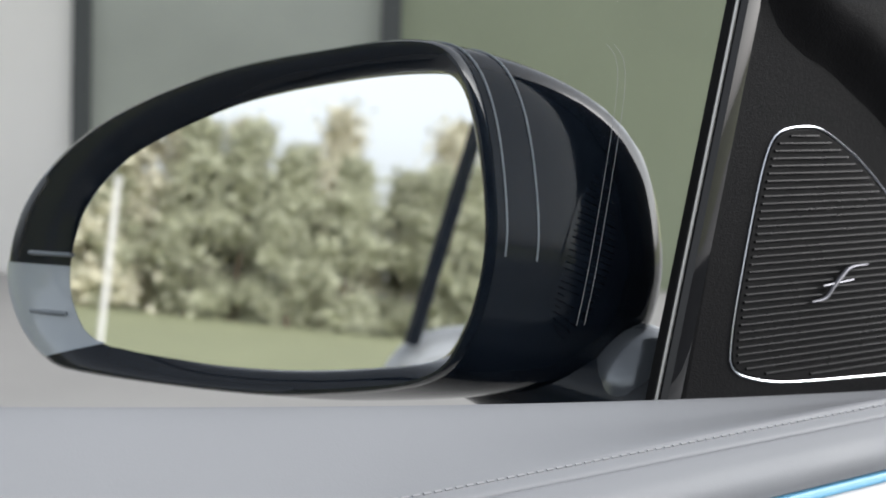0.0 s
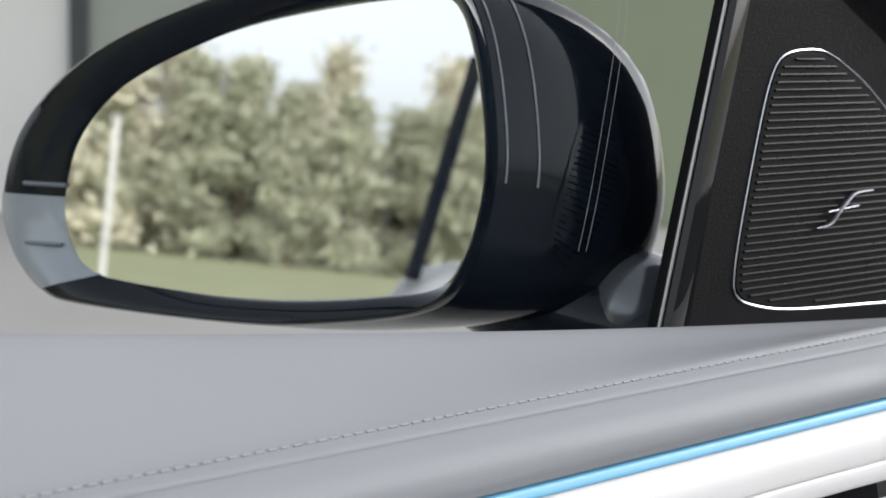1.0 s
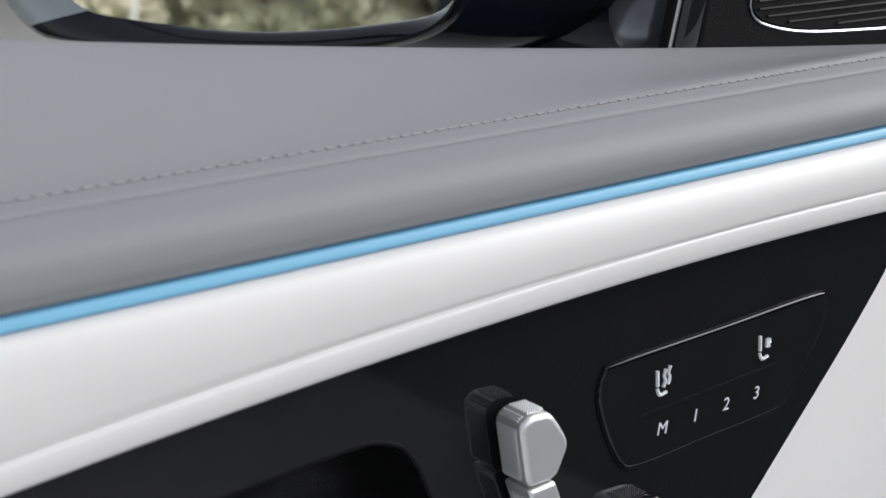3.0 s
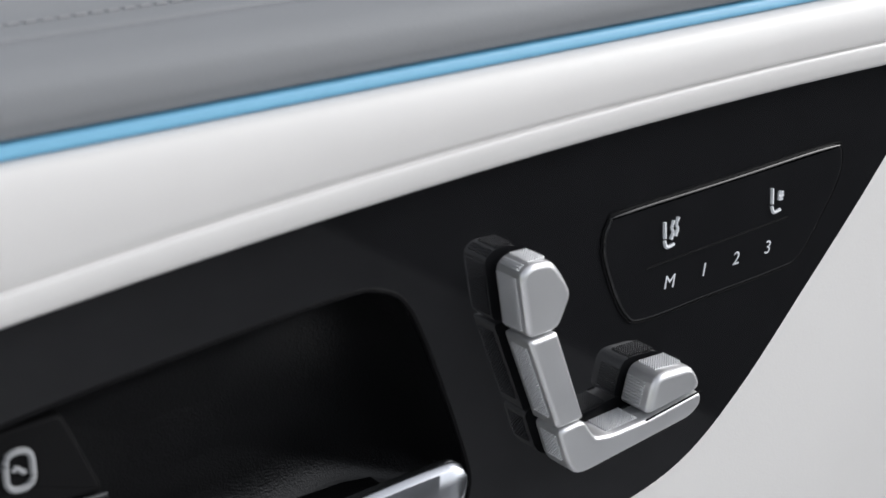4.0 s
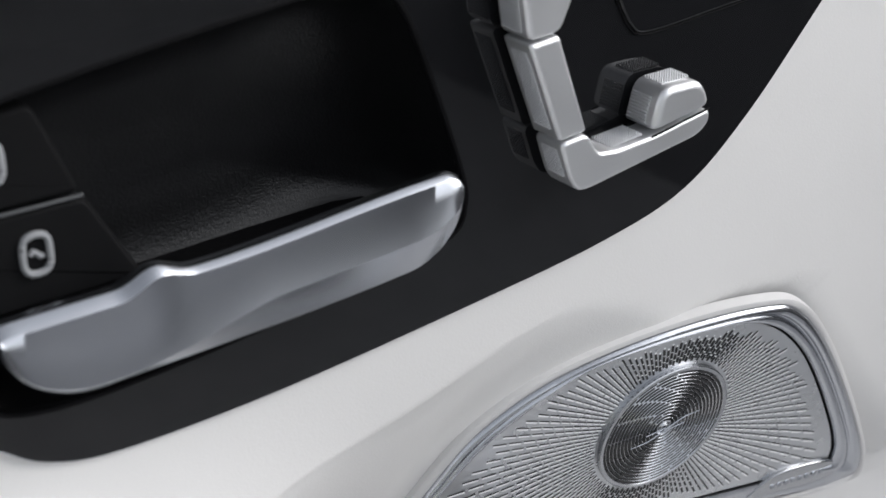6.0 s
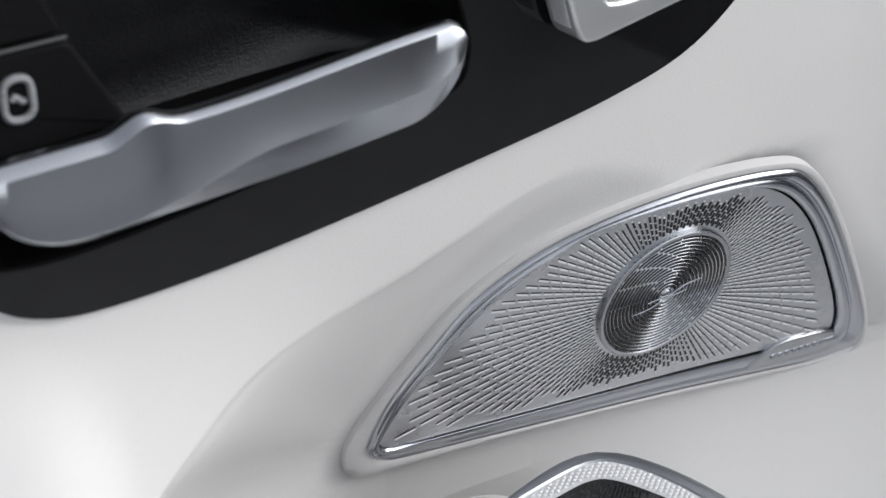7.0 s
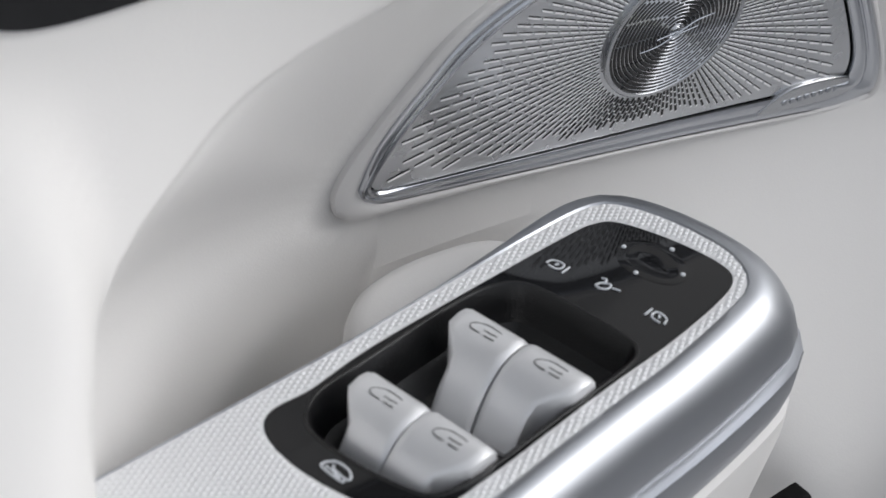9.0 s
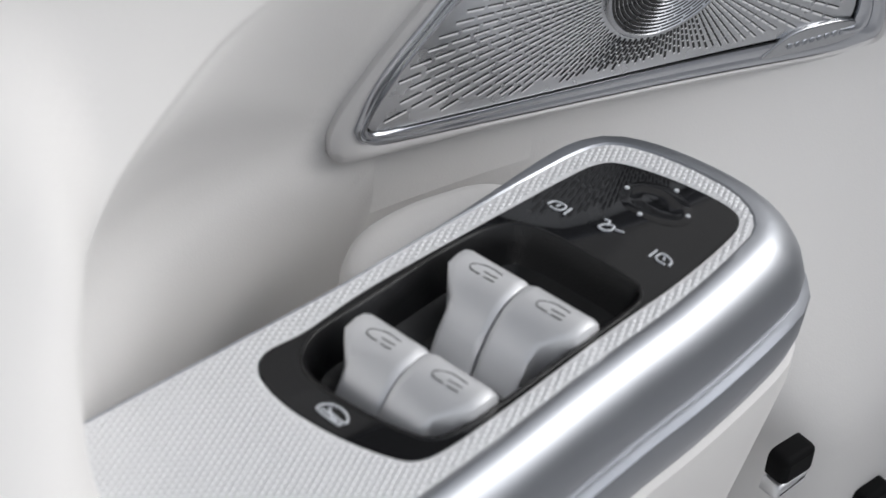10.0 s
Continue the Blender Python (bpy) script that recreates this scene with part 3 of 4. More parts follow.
# ---------------------------------------------------------------- chrome door handle


def along(y, table):
    """Smoothly joined values along the car."""
    for (a, p), (b, q) in zip(table, table[1:]):
        if y <= b:
            return p + (q - p) * smooth01((y - a) / (b - a))
    return table[-1][1]


def handle_section(y):
    zt = along(y, ((-0.1145, 0.7978), (-0.079, 0.7980), (-0.0665, 0.8020), (-0.054, 0.7984), (0.041, 0.8042)))
    zb = 0.7700 + 0.030 * max(0.0, y + 0.084) + 0.55 * max(0.0, y + 0.03) ** 2
    h = zt - zb
    for e, r in ((-0.1145, 0.028), (0.041, 0.021)):
        d = abs(y - e)
        if d < r:
            k = 1 - math.sqrt(max(0.0, 1 - (1 - d / r) ** 2))
            zb += h * k * (0.86 if e < 0 else 0.72)
        if d < 0.006:
            k = 1 - math.sqrt(max(0.0, 1 - (1 - d / 0.006) ** 2))
            zt -= h * k * (0.04 if e < 0 else 0.14)
    cut = 0.0
    if y > 0.034:
        cut = 0.0025 * ((y - 0.034) / 0.007) ** 2
    h = zt - zb
    m = zb + h * (0.11 + 0.30 * smooth01((y + 0.075) / 0.05))
    rise = smooth01((y + 0.072) / 0.014)
    lip = 0.0030 - 0.0012 * rise
    return [V2((min(a, 0.0178 - cut), y, b)) for a, b in ((-0.004, zb + 0.2 * h), (0.010, zb), (0.0148, zb + 0.015 * h), (0.0152, zb + 0.03 * h), (0.0174, m - 0.0003), (0.0176, m), (0.0175, m + 0.0004),
                                       (0.0168 - 0.0012 * rise, m + 0.45 * (zt - m)), (0.0160 - 0.0012 * rise, zt - lip), (0.0156 - 0.0012 * rise, zt - lip + 0.0004), (0.0128, zt - 0.0003), (0.0122, zt), (0.0088, zt - 0.0003), (0.0060, zt - 0.0040), (-0.004, zt - 0.009))]


hy = [-0.1145 + 0.1555 * (0.5 - 0.5 * math.cos(math.pi * i / 90)) for i in range(91)]
HANDLE = material("satin_chrome", (0.44, 0.455, 0.49), 0.24, 1.0, var=0.03, scale=20)
handle = part("door_handle", mesh_of("door_handle", *loft([handle_section(y) for y in hy], True, True)), HANDLE, door, "satin chrome inside door handle")
part("lever_foot", slab("lever_foot", loop2([(-0.09, 0.772), (0.02, 0.777), (0.02, 0.783), (-0.09, 0.779)], 3), yz, -0.030, 0.004, 0.002), SOFT_BLACK, handle)

# ---------------------------------------------------------------- seat adjuster
adj = thing("seat_adjuster", "seat-shaped silver power seat switch with knurled edges", "switch")


def shrunk(pts, d):
    """A polygon with every edge moved inwards by d."""
    P = [Vector(p) for p in pts]
    area = sum(a.x * b.y - b.x * a.y for a, b in zip(P, P[1:] + P[:1]))
    s = 1 if area > 0 else -1
    out = []
    for i, b in enumerate(P):
        e, f = (b - P[i - 1]).normalized(), (P[(i + 1) % len(P)] - b).normalized()
        m = (V2((-e.y, e.x)) + V2((-f.y, f.x))).normalized()
        out.append(b + m * (s * d / max(0.35, m.dot(V2((-e.y, e.x))))))
    return out


def sw(name, pts, back, front, r, parent=adj, mat=SILVER_PAINT, rr=0.0042, label=""):
    rings = [[yz(p.x, p.y, back) for p in roundpoly(pts, rr, 5)]]
    for k in range(6):
        a = math.pi / 2 * k / 5
        d = r * (1 - math.cos(a))
        rings.append([yz(p.x, p.y, front - r + r * math.sin(a)) for p in roundpoly(shrunk(pts, d), max(0.0004, rr - 0.6 * d), 5)])
    return part(name, mesh_of(name, *loft(rings, True, True)), mat, parent, label)


head = sw("headrest_knob", [(0.0556, 0.8688), (0.0598, 0.8722), (0.0692, 0.8718), (0.0745, 0.8652), (0.0786, 0.8580), (0.0732, 0.8462), (0.0600, 0.8452)], 0.0095, 0.0232, 0.0022, rr=0.0032)
backr = sw("backrest_knob", [(0.0604, 0.8442), (0.0730, 0.8452), (0.0868, 0.8092), (0.0747, 0.8080)], 0.0095, 0.0228, 0.0017, rr=0.0016)
base = sw("recliner_knob", [(0.0750, 0.8072), (0.0868, 0.8084), (0.0925, 0.8000), (0.1010, 0.7990), (0.1190, 0.8003), (0.1448, 0.8046), (0.1450, 0.7990), (0.1398, 0.7952), (0.0890, 0.7876), (0.0838, 0.7880), (0.0802, 0.7925)], 0.0095, 0.0228, 0.0015, rr=0.0030)
cush = sw("cushion_knob", [(0.1168, 0.8012), (0.1200, 0.8142), (0.1232, 0.8168), (0.1380, 0.8164), (0.1415, 0.8130), (0.1449, 0.8058)], 0.0085, 0.0232, 0.0026, rr=0.0040)
sw("switch_foot", [(0.0655, 0.862), (0.0710, 0.862), (0.0830, 0.811), (0.0770, 0.811)], 0.003, 0.011, 0.001, mat=GLOSS_BLACK)
sw("switch_foot", [(0.0900, 0.7965), (0.1300, 0.8025), (0.1310, 0.7985), (0.0920, 0.7915)], 0.003, 0.011, 0.001, mat=GLOSS_BLACK)


def knurls(name, a, b, x0, x1, rows, cols, parent, push):
    """Rows of small studs on the edge of a knob, from a to b in the panel plane."""
    A, B = V2((0, *a)), V2((0, *b))
    d = (B - A)
    nrm = V2((0, -d.z, d.y)).normalized()
    if nrm.y > 0:
        nrm = -nrm
    V, F = [], []
    u, w = d * (0.36 / rows), V2(((x1 - x0) * 0.36 / cols, 0, 0))
    for i in range(rows):
        for j in range(cols):
            p = A + d * ((i + 0.5) / rows) + nrm * push + V2((x0 + (x1 - x0) * (j + 0.5) / cols, 0, 0))
            o = len(V)
            V += [p - u - w, p + u - w, p + u + w, p - u + w, p + nrm * 0.0008 - u * 0.45 - w * 0.45, p + nrm * 0.0008 + u * 0.45 - w * 0.45, p + nrm * 0.0008 + u * 0.45 + w * 0.45, p + nrm * 0.0008 - u * 0.45 + w * 0.45]
            F += [tuple(o + i for i in f) for f in ((4, 5, 6, 7), (0, 1, 5, 4), (1, 2, 6, 5), (2, 3, 7, 6), (3, 0, 4, 7))]
    tagged(part(name, mesh_of(name, V, F, smooth=False), SILVER_PAINT, parent), kind="stuff")


knurls("knurling", (0.0594, 0.8478), (0.0559, 0.8676), 0.0100, 0.0202, 18, 9, head, 0.0)
knurls("knurling", (0.0565, 0.8696), (0.0592, 0.8717), 0.0100, 0.0202, 3, 9, head, -0.0001)
knurls("knurling", (0.0606, 0.8720), (0.0682, 0.87205), 0.0100, 0.0202, 7, 9, head, 0.0)
knurls("knurling", (0.0731, 0.8122), (0.0616, 0.8410), 0.0115, 0.0200, 24, 7, backr, 0.0)
knurls("knurling", (0.0799, 0.7935), (0.0760, 0.8046), 0.0115, 0.0200, 9, 7, base, 0.0)
knurls("knurling", (0.1173, 0.8035), (0.1198, 0.8132), 0.0090, 0.0185, 9, 8, cush, 0.0)
knurls("knurling", (0.1240, 0.8166), (0.1372, 0.81665), 0.0090, 0.0185, 11, 8, cush, 0.0)
knurls("knurling", (0.0996, 0.7994), (0.1146, 0.8006), 0.0100, 0.0205, 14, 9, base, 0.0)
part("cap_edge", tube("cap_edge", [yz(0.1172 + 0.0272 * i / 6, 0.8000 + 0.0046 * i / 6, 0.0226) for i in range(7)], 0.0004, 6), SOFT_BLACK, base)

adj.location = (-0.0065, 0.0050, -0.0028)
mem.location = (0, -0.0021, 0.0003)

# ---------------------------------------------------------------- loudspeaker
NS = V2((0.97, -0.12, -0.2)).normalized()


def sp3(u, v, h):
    return V2((plane_x(u, v), u, v)) + NS * h


SP_IN = SP_GR
speaker = thing("door_loudspeaker", "door loudspeaker with perforated metal grille in a chrome frame", "loudspeaker")
part("outer_lip", mesh_of("outer_lip", *loft([[sp3(*a.lerp(b, f), h) for a, b in zip(SP_OUT, SP_CHR)] for f, h in ((-0.02, -0.004), (0.0, -0.0002), (0.08, 0.0008), (0.35, 0.0013), (0.8, 0.0013), (1.06, 0.0006))])), WHITE_TRIM, speaker, "narrow off-white outer lip")
FRAME_METAL = material("polished_frame_metal", (0.52, 0.535, 0.57), 0.25, 1.0, var=0.03, scale=12)
STEPS = ((0.0, -0.004), (0.0, 0.0008), (0.06, 0.0019), (0.16, 0.0028), (0.27, 0.0030), (0.36, 0.0024), (0.42, 0.0012), (0.47, 0.0010), (0.53, 0.0018), (0.64, 0.0024), (0.76, 0.0022), (0.86, 0.0012), (0.90, 0.0002), (0.905, -0.004))
LOW = [1 - 0.80 * max(0.0, (SP_CHR[(i + 2) % 600] - SP_CHR[i - 2]).normalized().x) for i in range(600)]
part("chrome_frame", mesh_of("chrome_frame", *loft([[sp3(*a.lerp(b, f), h * k if h > 0 else h) for a, b, k in zip(SP_CHR, SP_GR, LOW)] for f, h in STEPS])), FRAME_METAL, speaker, "stepped polished chrome frame")
part("frame_groove", mesh_of("frame_groove", *loft([[sp3(*a.lerp(b, f), h) for a, b in zip(SP_CHR, SP_GR)] for f, h in ((0.89, -0.0022), (1.02, -0.0022))])), MATT_BLACK, speaker, "dark groove between frame and grille")
CEN = V2((0.1685, 0.6463))
DISC_R = 0.0305
SP_AX = V2((0.12, 0.97, 0)).normalized()
SP_AX = (SP_AX - NS * SP_AX.dot(NS)).normalized()
SP_AY = NS.cross(SP_AX)
SP_M = Matrix((SP_AX, SP_AY, NS)).transposed().to_4x4()
SP_M.translation = sp3(CEN.x, CEN.y, 0.0)


def turned_metal(name, color, rough, aniso):
    """Metal brushed in circles round the object's own z axis."""
    m = material(name, color, rough, 1.0, var=0.05, scale=90)
    nt = m.node_tree
    b = nt.nodes["Principled BSDF"]
    b.inputs["Anisotropic"].default_value = aniso
    tc = nt.nodes.new("ShaderNodeTexCoord")
    cr = nt.nodes.new("ShaderNodeVectorMath")
    cr.operation = "CROSS_PRODUCT"
    cr.inputs[1].default_value = (0, 0, 1)
    nt.links.new(tc.outputs["Object"], cr.inputs[0])
    tr = nt.nodes.new("ShaderNodeVectorTransform")
    tr.vector_type, tr.convert_from, tr.convert_to = "VECTOR", "OBJECT", "WORLD"
    nt.links.new(cr.outputs[0], tr.inputs[0])
    no = nt.nodes.new("ShaderNodeVectorMath")
    no.operation = "NORMALIZE"
    nt.links.new(tr.outputs[0], no.inputs[0])
    nt.links.new(no.outputs[0], b.inputs["Tangent"])
    return m


def set_round(ob):
    """Give a mesh built in place the loudspeaker's own axes."""
    ob.data.transform(SP_M.inverted())
    ob.matrix_basis = SP_M
    return ob


def on_round(name, me, mat, parent, label=""):
    ob = part(name, me, mat, parent, label)
    ob.matrix_parent_inverse = SP_M.inverted()
    return ob


TURNED = turned_metal("turned_grille_metal", (0.64, 0.65, 0.67), 0.28, 0.75)
rings = []
for f in [1.0 - 0.97 * i / 30 for i in range(31)]:
    rings.append([sp3(*(CEN + (p - CEN) * f), -0.0008 - 0.003 * (1 - f) * f) for p in SP_IN[::2]])
grille = set_round(part("grille", mesh_of("grille", *loft(rings, cap_last=True)), TURNED, speaker, "brushed metal grille with radial slots"))


def grille_h(p):
    """Height of the dished grille under a point."""
    d = p - CEN
    a = math.atan2(d.y, d.x)
    best = 1.0
    k = len(SP_IN)
    for i in range(0, k):
        q0, q1 = SP_IN[i - 1] - CEN, SP_IN[i] - CEN
        c0, c1 = d.x * q0.y - d.y * q0.x, d.x * q1.y - d.y * q1.x
        if c0 >= 0 > c1 or c1 >= 0 > c0:
            q = q0.lerp(q1, c0 / (c0 - c1))
            if q.dot(d) > 0:
                best = min(1.0, d.length / q.length)
                break
    return -0.0008 - 0.003 * (1 - best) * best


# Glints on the slot edges are painted as pale bars, widest towards the sides.
GLINT = material("painted_slot_glint", (0.90, 0.90, 0.91), 0.4, 0.0, var=0.03, scale=60)
DISC_METAL = turned_metal("turned_disc_metal", (0.50, 0.51, 0.53), 0.22, 0.8)
SLOT_EDGE = inset(SP_GR[::2], 0.0032)
slots, glints = [], []
for i in range(136):
    a = 2 * math.pi * i / 136
    e = V2((math.cos(a), math.sin(a)))
    r = DISC_R + 0.0030 + (0.0012 if i % 2 else 0.0)
    while r < 0.16:
        far = min(1.0, (r - DISC_R) / 0.085)
        ln = 0.0024 + 0.0070 * far
        wd = (0.00036 + 0.00020 * far) * (1.35 - 0.35 * abs(e.x))
        p, q = CEN + e * r, CEN + e * (r + ln)
        if inside(p, SLOT_EDGE) and inside(q, SLOT_EDGE):
            mid = (p + q) / 2
            h = grille_h(mid) + 0.00016
            c = sp3(mid.x, mid.y, h)
            t = (sp3(q.x, q.y, h) - sp3(p.x, p.y, h)) / 2
            side = NS.cross(t).normalized()
            if side.z > 0:
                side = -side
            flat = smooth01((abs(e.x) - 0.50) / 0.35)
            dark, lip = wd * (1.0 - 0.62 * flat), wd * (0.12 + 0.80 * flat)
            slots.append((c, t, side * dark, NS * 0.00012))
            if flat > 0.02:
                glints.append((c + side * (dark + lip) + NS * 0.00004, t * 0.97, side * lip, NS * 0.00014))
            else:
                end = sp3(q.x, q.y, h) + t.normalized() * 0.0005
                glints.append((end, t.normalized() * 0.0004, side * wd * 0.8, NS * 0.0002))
        r += ln * 1.24
tagged(on_round("perforation", boxes_mesh("perforation", slots), SLOT, grille, "fine dark radial slots"), kind="stuff")
tagged(on_round("slot_glint", boxes_mesh("slot_glint", glints), GLINT, grille, "glints on slot edges, painted as pale bars"), kind="stuff")
rings = []
profile = [(1.045, -0.0035), (1.045, 0.0002), (1.03, 0.0006), (0.985, 0.0006), (0.972, 0.0001)]
for k in range(16):
    f = 0.955 - 0.058 * k
    profile += [(f, -0.0003), (f - 0.022, 0.0004), (f - 0.044, -0.0003)]
profile += [(0.03, 0.0)]
for f, h in profile:
    rings.append([sp3(CEN.x + DISC_R * f * math.cos(2 * math.pi * j / 96), CEN.y + DISC_R * f * math.sin(2 * math.pi * j / 96), h) for j in range(96)])
disc = set_round(part("centre_disc", mesh_of("centre_disc", *loft(rings, cap_last=True)), DISC_METAL, speaker, "round metal centre with concentric slits"))
slits = []
for k in range(15):
    r = DISC_R * (0.955 - 0.058 * k)
    m = max(5, int(r * 620))
    for j in range(m):
        a = 2 * math.pi * (j + 0.5 * (k % 2)) / m
        p0 = CEN + V2((math.cos(a), math.sin(a))) * r
        for q in range(3):
            b = a + (q - 1) * 0.29 * 2 * math.pi / m
            t = V2((-math.sin(b), math.cos(b)))
            p = CEN + V2((math.cos(b), math.sin(b))) * r
            c = sp3(p.x, p.y, 0.00004)
            tt = (sp3(p.x + t.x, p.y + t.y, 0) - sp3(p.x, p.y, 0)).normalized() * (math.pi * r / m * 0.31)
            slits.append((c, tt, NS.cross(tt).normalized() * 0.00046, NS * 0.0002))
tagged(on_round("perforation", boxes_mesh("perforation", slits), SLOT, disc), kind="stuff")
for sx in (1, -1):
    curl = spline([V2(p) for p in ((0.0, 0.0), (0.004, 0.0022), (0.009, 0.0042), (0.0165, 0.0050))], 5, False)
    on_round("emblem", tube("emblem", [sp3(CEN.x + sx * p.x, CEN.y + sx * p.y, 0.0012) for p in curl], lambda f: 0.0007 - 0.0004 * f, 6), CHROME, disc, "curved chrome emblem")
    on_round("emblem", tube("emblem", [sp3(CEN.x + sx * 0.0024 * i, CEN.y + sx * 0.0004 * i - sx * 0.0008, 0.0011) for i in range(5)], 0.0004, 6), CHROME, disc)
plate = loop2([(0.233, 0.581), (0.244, 0.5895), (0.259, 0.5905), (0.280, 0.587), (0.287, 0.5805), (0.280, 0.575), (0.243, 0.5785)], 5)
part("badge", slab("badge", plate, sp3, -0.003, 0.0010, 0.0008), GRILLE, speaker, "small polished badge with engraved mark")
mark = [(sp3(0.2465 + i * 0.0042, 0.5835 - i * 0.0002, 0.0012), V2((0, 0.0013, 0)), V2((0, 0, 0.0011)), NS * 0.0002) for i in range(8)]
part("badge_mark", boxes_mesh("badge_mark", mark), CHROME, speaker)

# ---------------------------------------------------------------- armrest with window switches
ARM = resample(loop2([(0.047, -0.114), (0.0435, -0.060), (0.0405, -0.019), (0.0375, 0.004), (0.0340, 0.040), (0.0316, 0.066), (0.0308, 0.090), (0.0362, 0.1015), (0.0548, 0.1100), (0.0783, 0.1135), (0.0932, 0.1070), (0.0991, 0.0925), (0.1061, 0.0601),
                      (0.1097, 0.0336), (0.1133, 0.0085), (0.1187, -0.026), (0.1245, -0.075), (0.133, -0.16), (0.145, -0.30), (0.165, -0.42), (0.155, -0.43), (0.070, -0.43), (0.060, -0.38), (0.054, -0.24), (0.050, -0.165)], 6), 240)
CLU = resample(loop2([(0.0515, -0.0535), (0.0508, -0.0395), (0.0470, -0.020), (0.0445, 0.0), (0.0410, 0.042), (0.0388, 0.073), (0.0390, 0.0865), (0.0440, 0.0945), (0.0613, 0.1025), (0.0800, 0.1068), (0.0895, 0.1040), (0.0948, 0.0910), (0.1000, 0.0640),
                      (0.1028, 0.040), (0.1064, 0.0141), (0.1100, -0.010), (0.1126, -0.032), (0.1118, -0.0425), (0.1060, -0.0485), (0.090, -0.0562), (0.072, -0.0608), (0.058, -0.0600)], 6), 170)


def xy(u, v, h):
    return V2((u, v, h))


arm = thing("armrest", "door armrest with white body, knurled silver trim and chrome edge", "armrest")


def skirt(d):
    """The trim's outline moved outwards, hardly at all along the hollow's side."""
    out = []
    for p, q in zip(ARM, inset(ARM, d)):
        k = 1.0 if p.x > 0.06 and p.y > -0.13 or p.x > 0.11 else 0.12 + 0.88 * smooth01((p.y - 0.0) / 0.10)
        out.append(p.lerp(q, k))
    return out


part("trim_plate", holed_plate("trim_plate", ARM, [CLU], xy, 0.620, 0.004), KNURL, arm, "silver knurled trim plate")
rings = []
for d, h in ((0.0, 0.6200), (-0.0008, 0.6206), (-0.0030, 0.6206), (-0.0060, 0.6196), (-0.0092, 0.6170), (-0.0120, 0.6132), (-0.0140, 0.6085), (-0.0152, 0.6030), (-0.0154, 0.5970), (-0.0140, 0.5915), (-0.0110, 0.5900)):
    rings.append([V2((p.x, p.y + 0.010 * smooth01((p.y - 0.03) / 0.09) * (0.620 - h) / 0.03, h)) for p in skirt(d)])
EDGE_METAL = material("satin_chrome_edge", (0.42, 0.435, 0.465), 0.42, 1.0, var=0.03, scale=20)
part("chrome_edge", mesh_of("chrome_edge", *loft(rings)), EDGE_METAL, arm, "rounded chrome edge")
rings = []
for d, h in ((-0.0110, 0.5900), (-0.0130, 0.5890), (-0.0168, 0.5888), (-0.0172, 0.5875), (-0.0166, 0.578), (-0.0140, 0.5665)):
    rings.append([V2((p.x, p.y + 0.010 * smooth01((p.y - 0.03) / 0.09), h)) for p in skirt(d)])
part("lower_chrome", mesh_of("lower_chrome", *loft(rings)), EDGE_METAL, arm)
rings = []
for d, h in ((-0.0130, 0.5665), (-0.0160, 0.5645), (-0.0160, 0.556), (-0.010, 0.52), (0.0, 0.46), (0.004, 0.36)):
    rings.append([V2((p.x, p.y + 0.010 * smooth01((p.y - 0.03) / 0.09), h)) for p in skirt(d)])
part("arm_body", mesh_of("arm_body", *loft(rings, cap_last=True)), WHITE_LEATHER, arm, "off-white leather body")
# Added white sheet low behind the armrest, bouncing light into the hollow.
part("shelf", grid_mesh("shelf", lambda u, v: V2((u, v, 0.490 - 0.01 * smooth01((v - 0.06) / 0.12))), [-0.075 + 0.008 * i for i in range(18)], [-0.30 + 0.02 * i for i in range(26)]), WHITE_LEATHER, arm, "off-white shelf added out of sight behind the armrest to bounce light")
studs_v, studs_f = [], []
A_IN, C_OUT = inset(ARM, 0.0008), inset(CLU, -0.0012)
pit = 0.0023
for i in range(-70, 130):
    for j in range(-150, 150):
        px, py = 0.07 + (i - j) * pit * 0.5, (i + j) * pit * 0.86 * 0.9
        if not (0.025 < px < 0.137 and -0.16 < py < 0.118):
            continue
        p = V2((px, py))
        if inside(p, A_IN) and not inside(p, C_OUT):
            o = len(studs_v)
            studs_v += [(px - pit * 0.46, py, 0.6200), (px, py - pit * 0.74, 0.6201), (px + pit * 0.46, py, 0.6201), (px, py + pit * 0.74, 0.6201), (px, py, 0.6205)]
            studs_f += [(o, o + 1, o + 4), (o + 1, o + 2, o + 4), (o + 2, o + 3, o + 4), (o + 3, o, o + 4)]
tagged(part("knurling", mesh_of("knurling", studs_v, studs_f, smooth=False), KNURL, arm, "diamond knurling"), kind="stuff")

module = thing("window_switch_module", "gloss black module with four silver window switches", "switch")
WELL = resample(loop2([(0.0560, -0.0415), (0.0530, -0.034), (0.0505, -0.016), (0.0452, 0.0214), (0.0466, 0.0395), (0.056, 0.0480), (0.088, 0.0545), (0.0965, 0.0528), (0.0998, 0.045), (0.1032, 0.020), (0.1072, -0.008), (0.1088, -0.024), (0.1075, -0.034),
                       (0.102, -0.0385), (0.087, -0.0445), (0.070, -0.0482), (0.061, -0.0465)], 6), 120)
part("bezel", holed_plate("bezel", inset(CLU, 0.0004), [WELL], xy, 0.6202, 0.004), GLOSS_BLACK, module)
rings = []
for d, h in ((-0.0014, 0.6203), (-0.0010, 0.6208), (-0.0003, 0.6208), (0.0004, 0.6200), (0.0016, 0.613), (0.004, 0.607), (0.012, 0.603)):
    rings.append([V2((p.x, p.y, h)) for p in inset(WELL, d)])
part("well", mesh_of("well", *loft(rings, cap_last=True)), RECESS_BLACK, module, "satin black switch well with a raised rim")


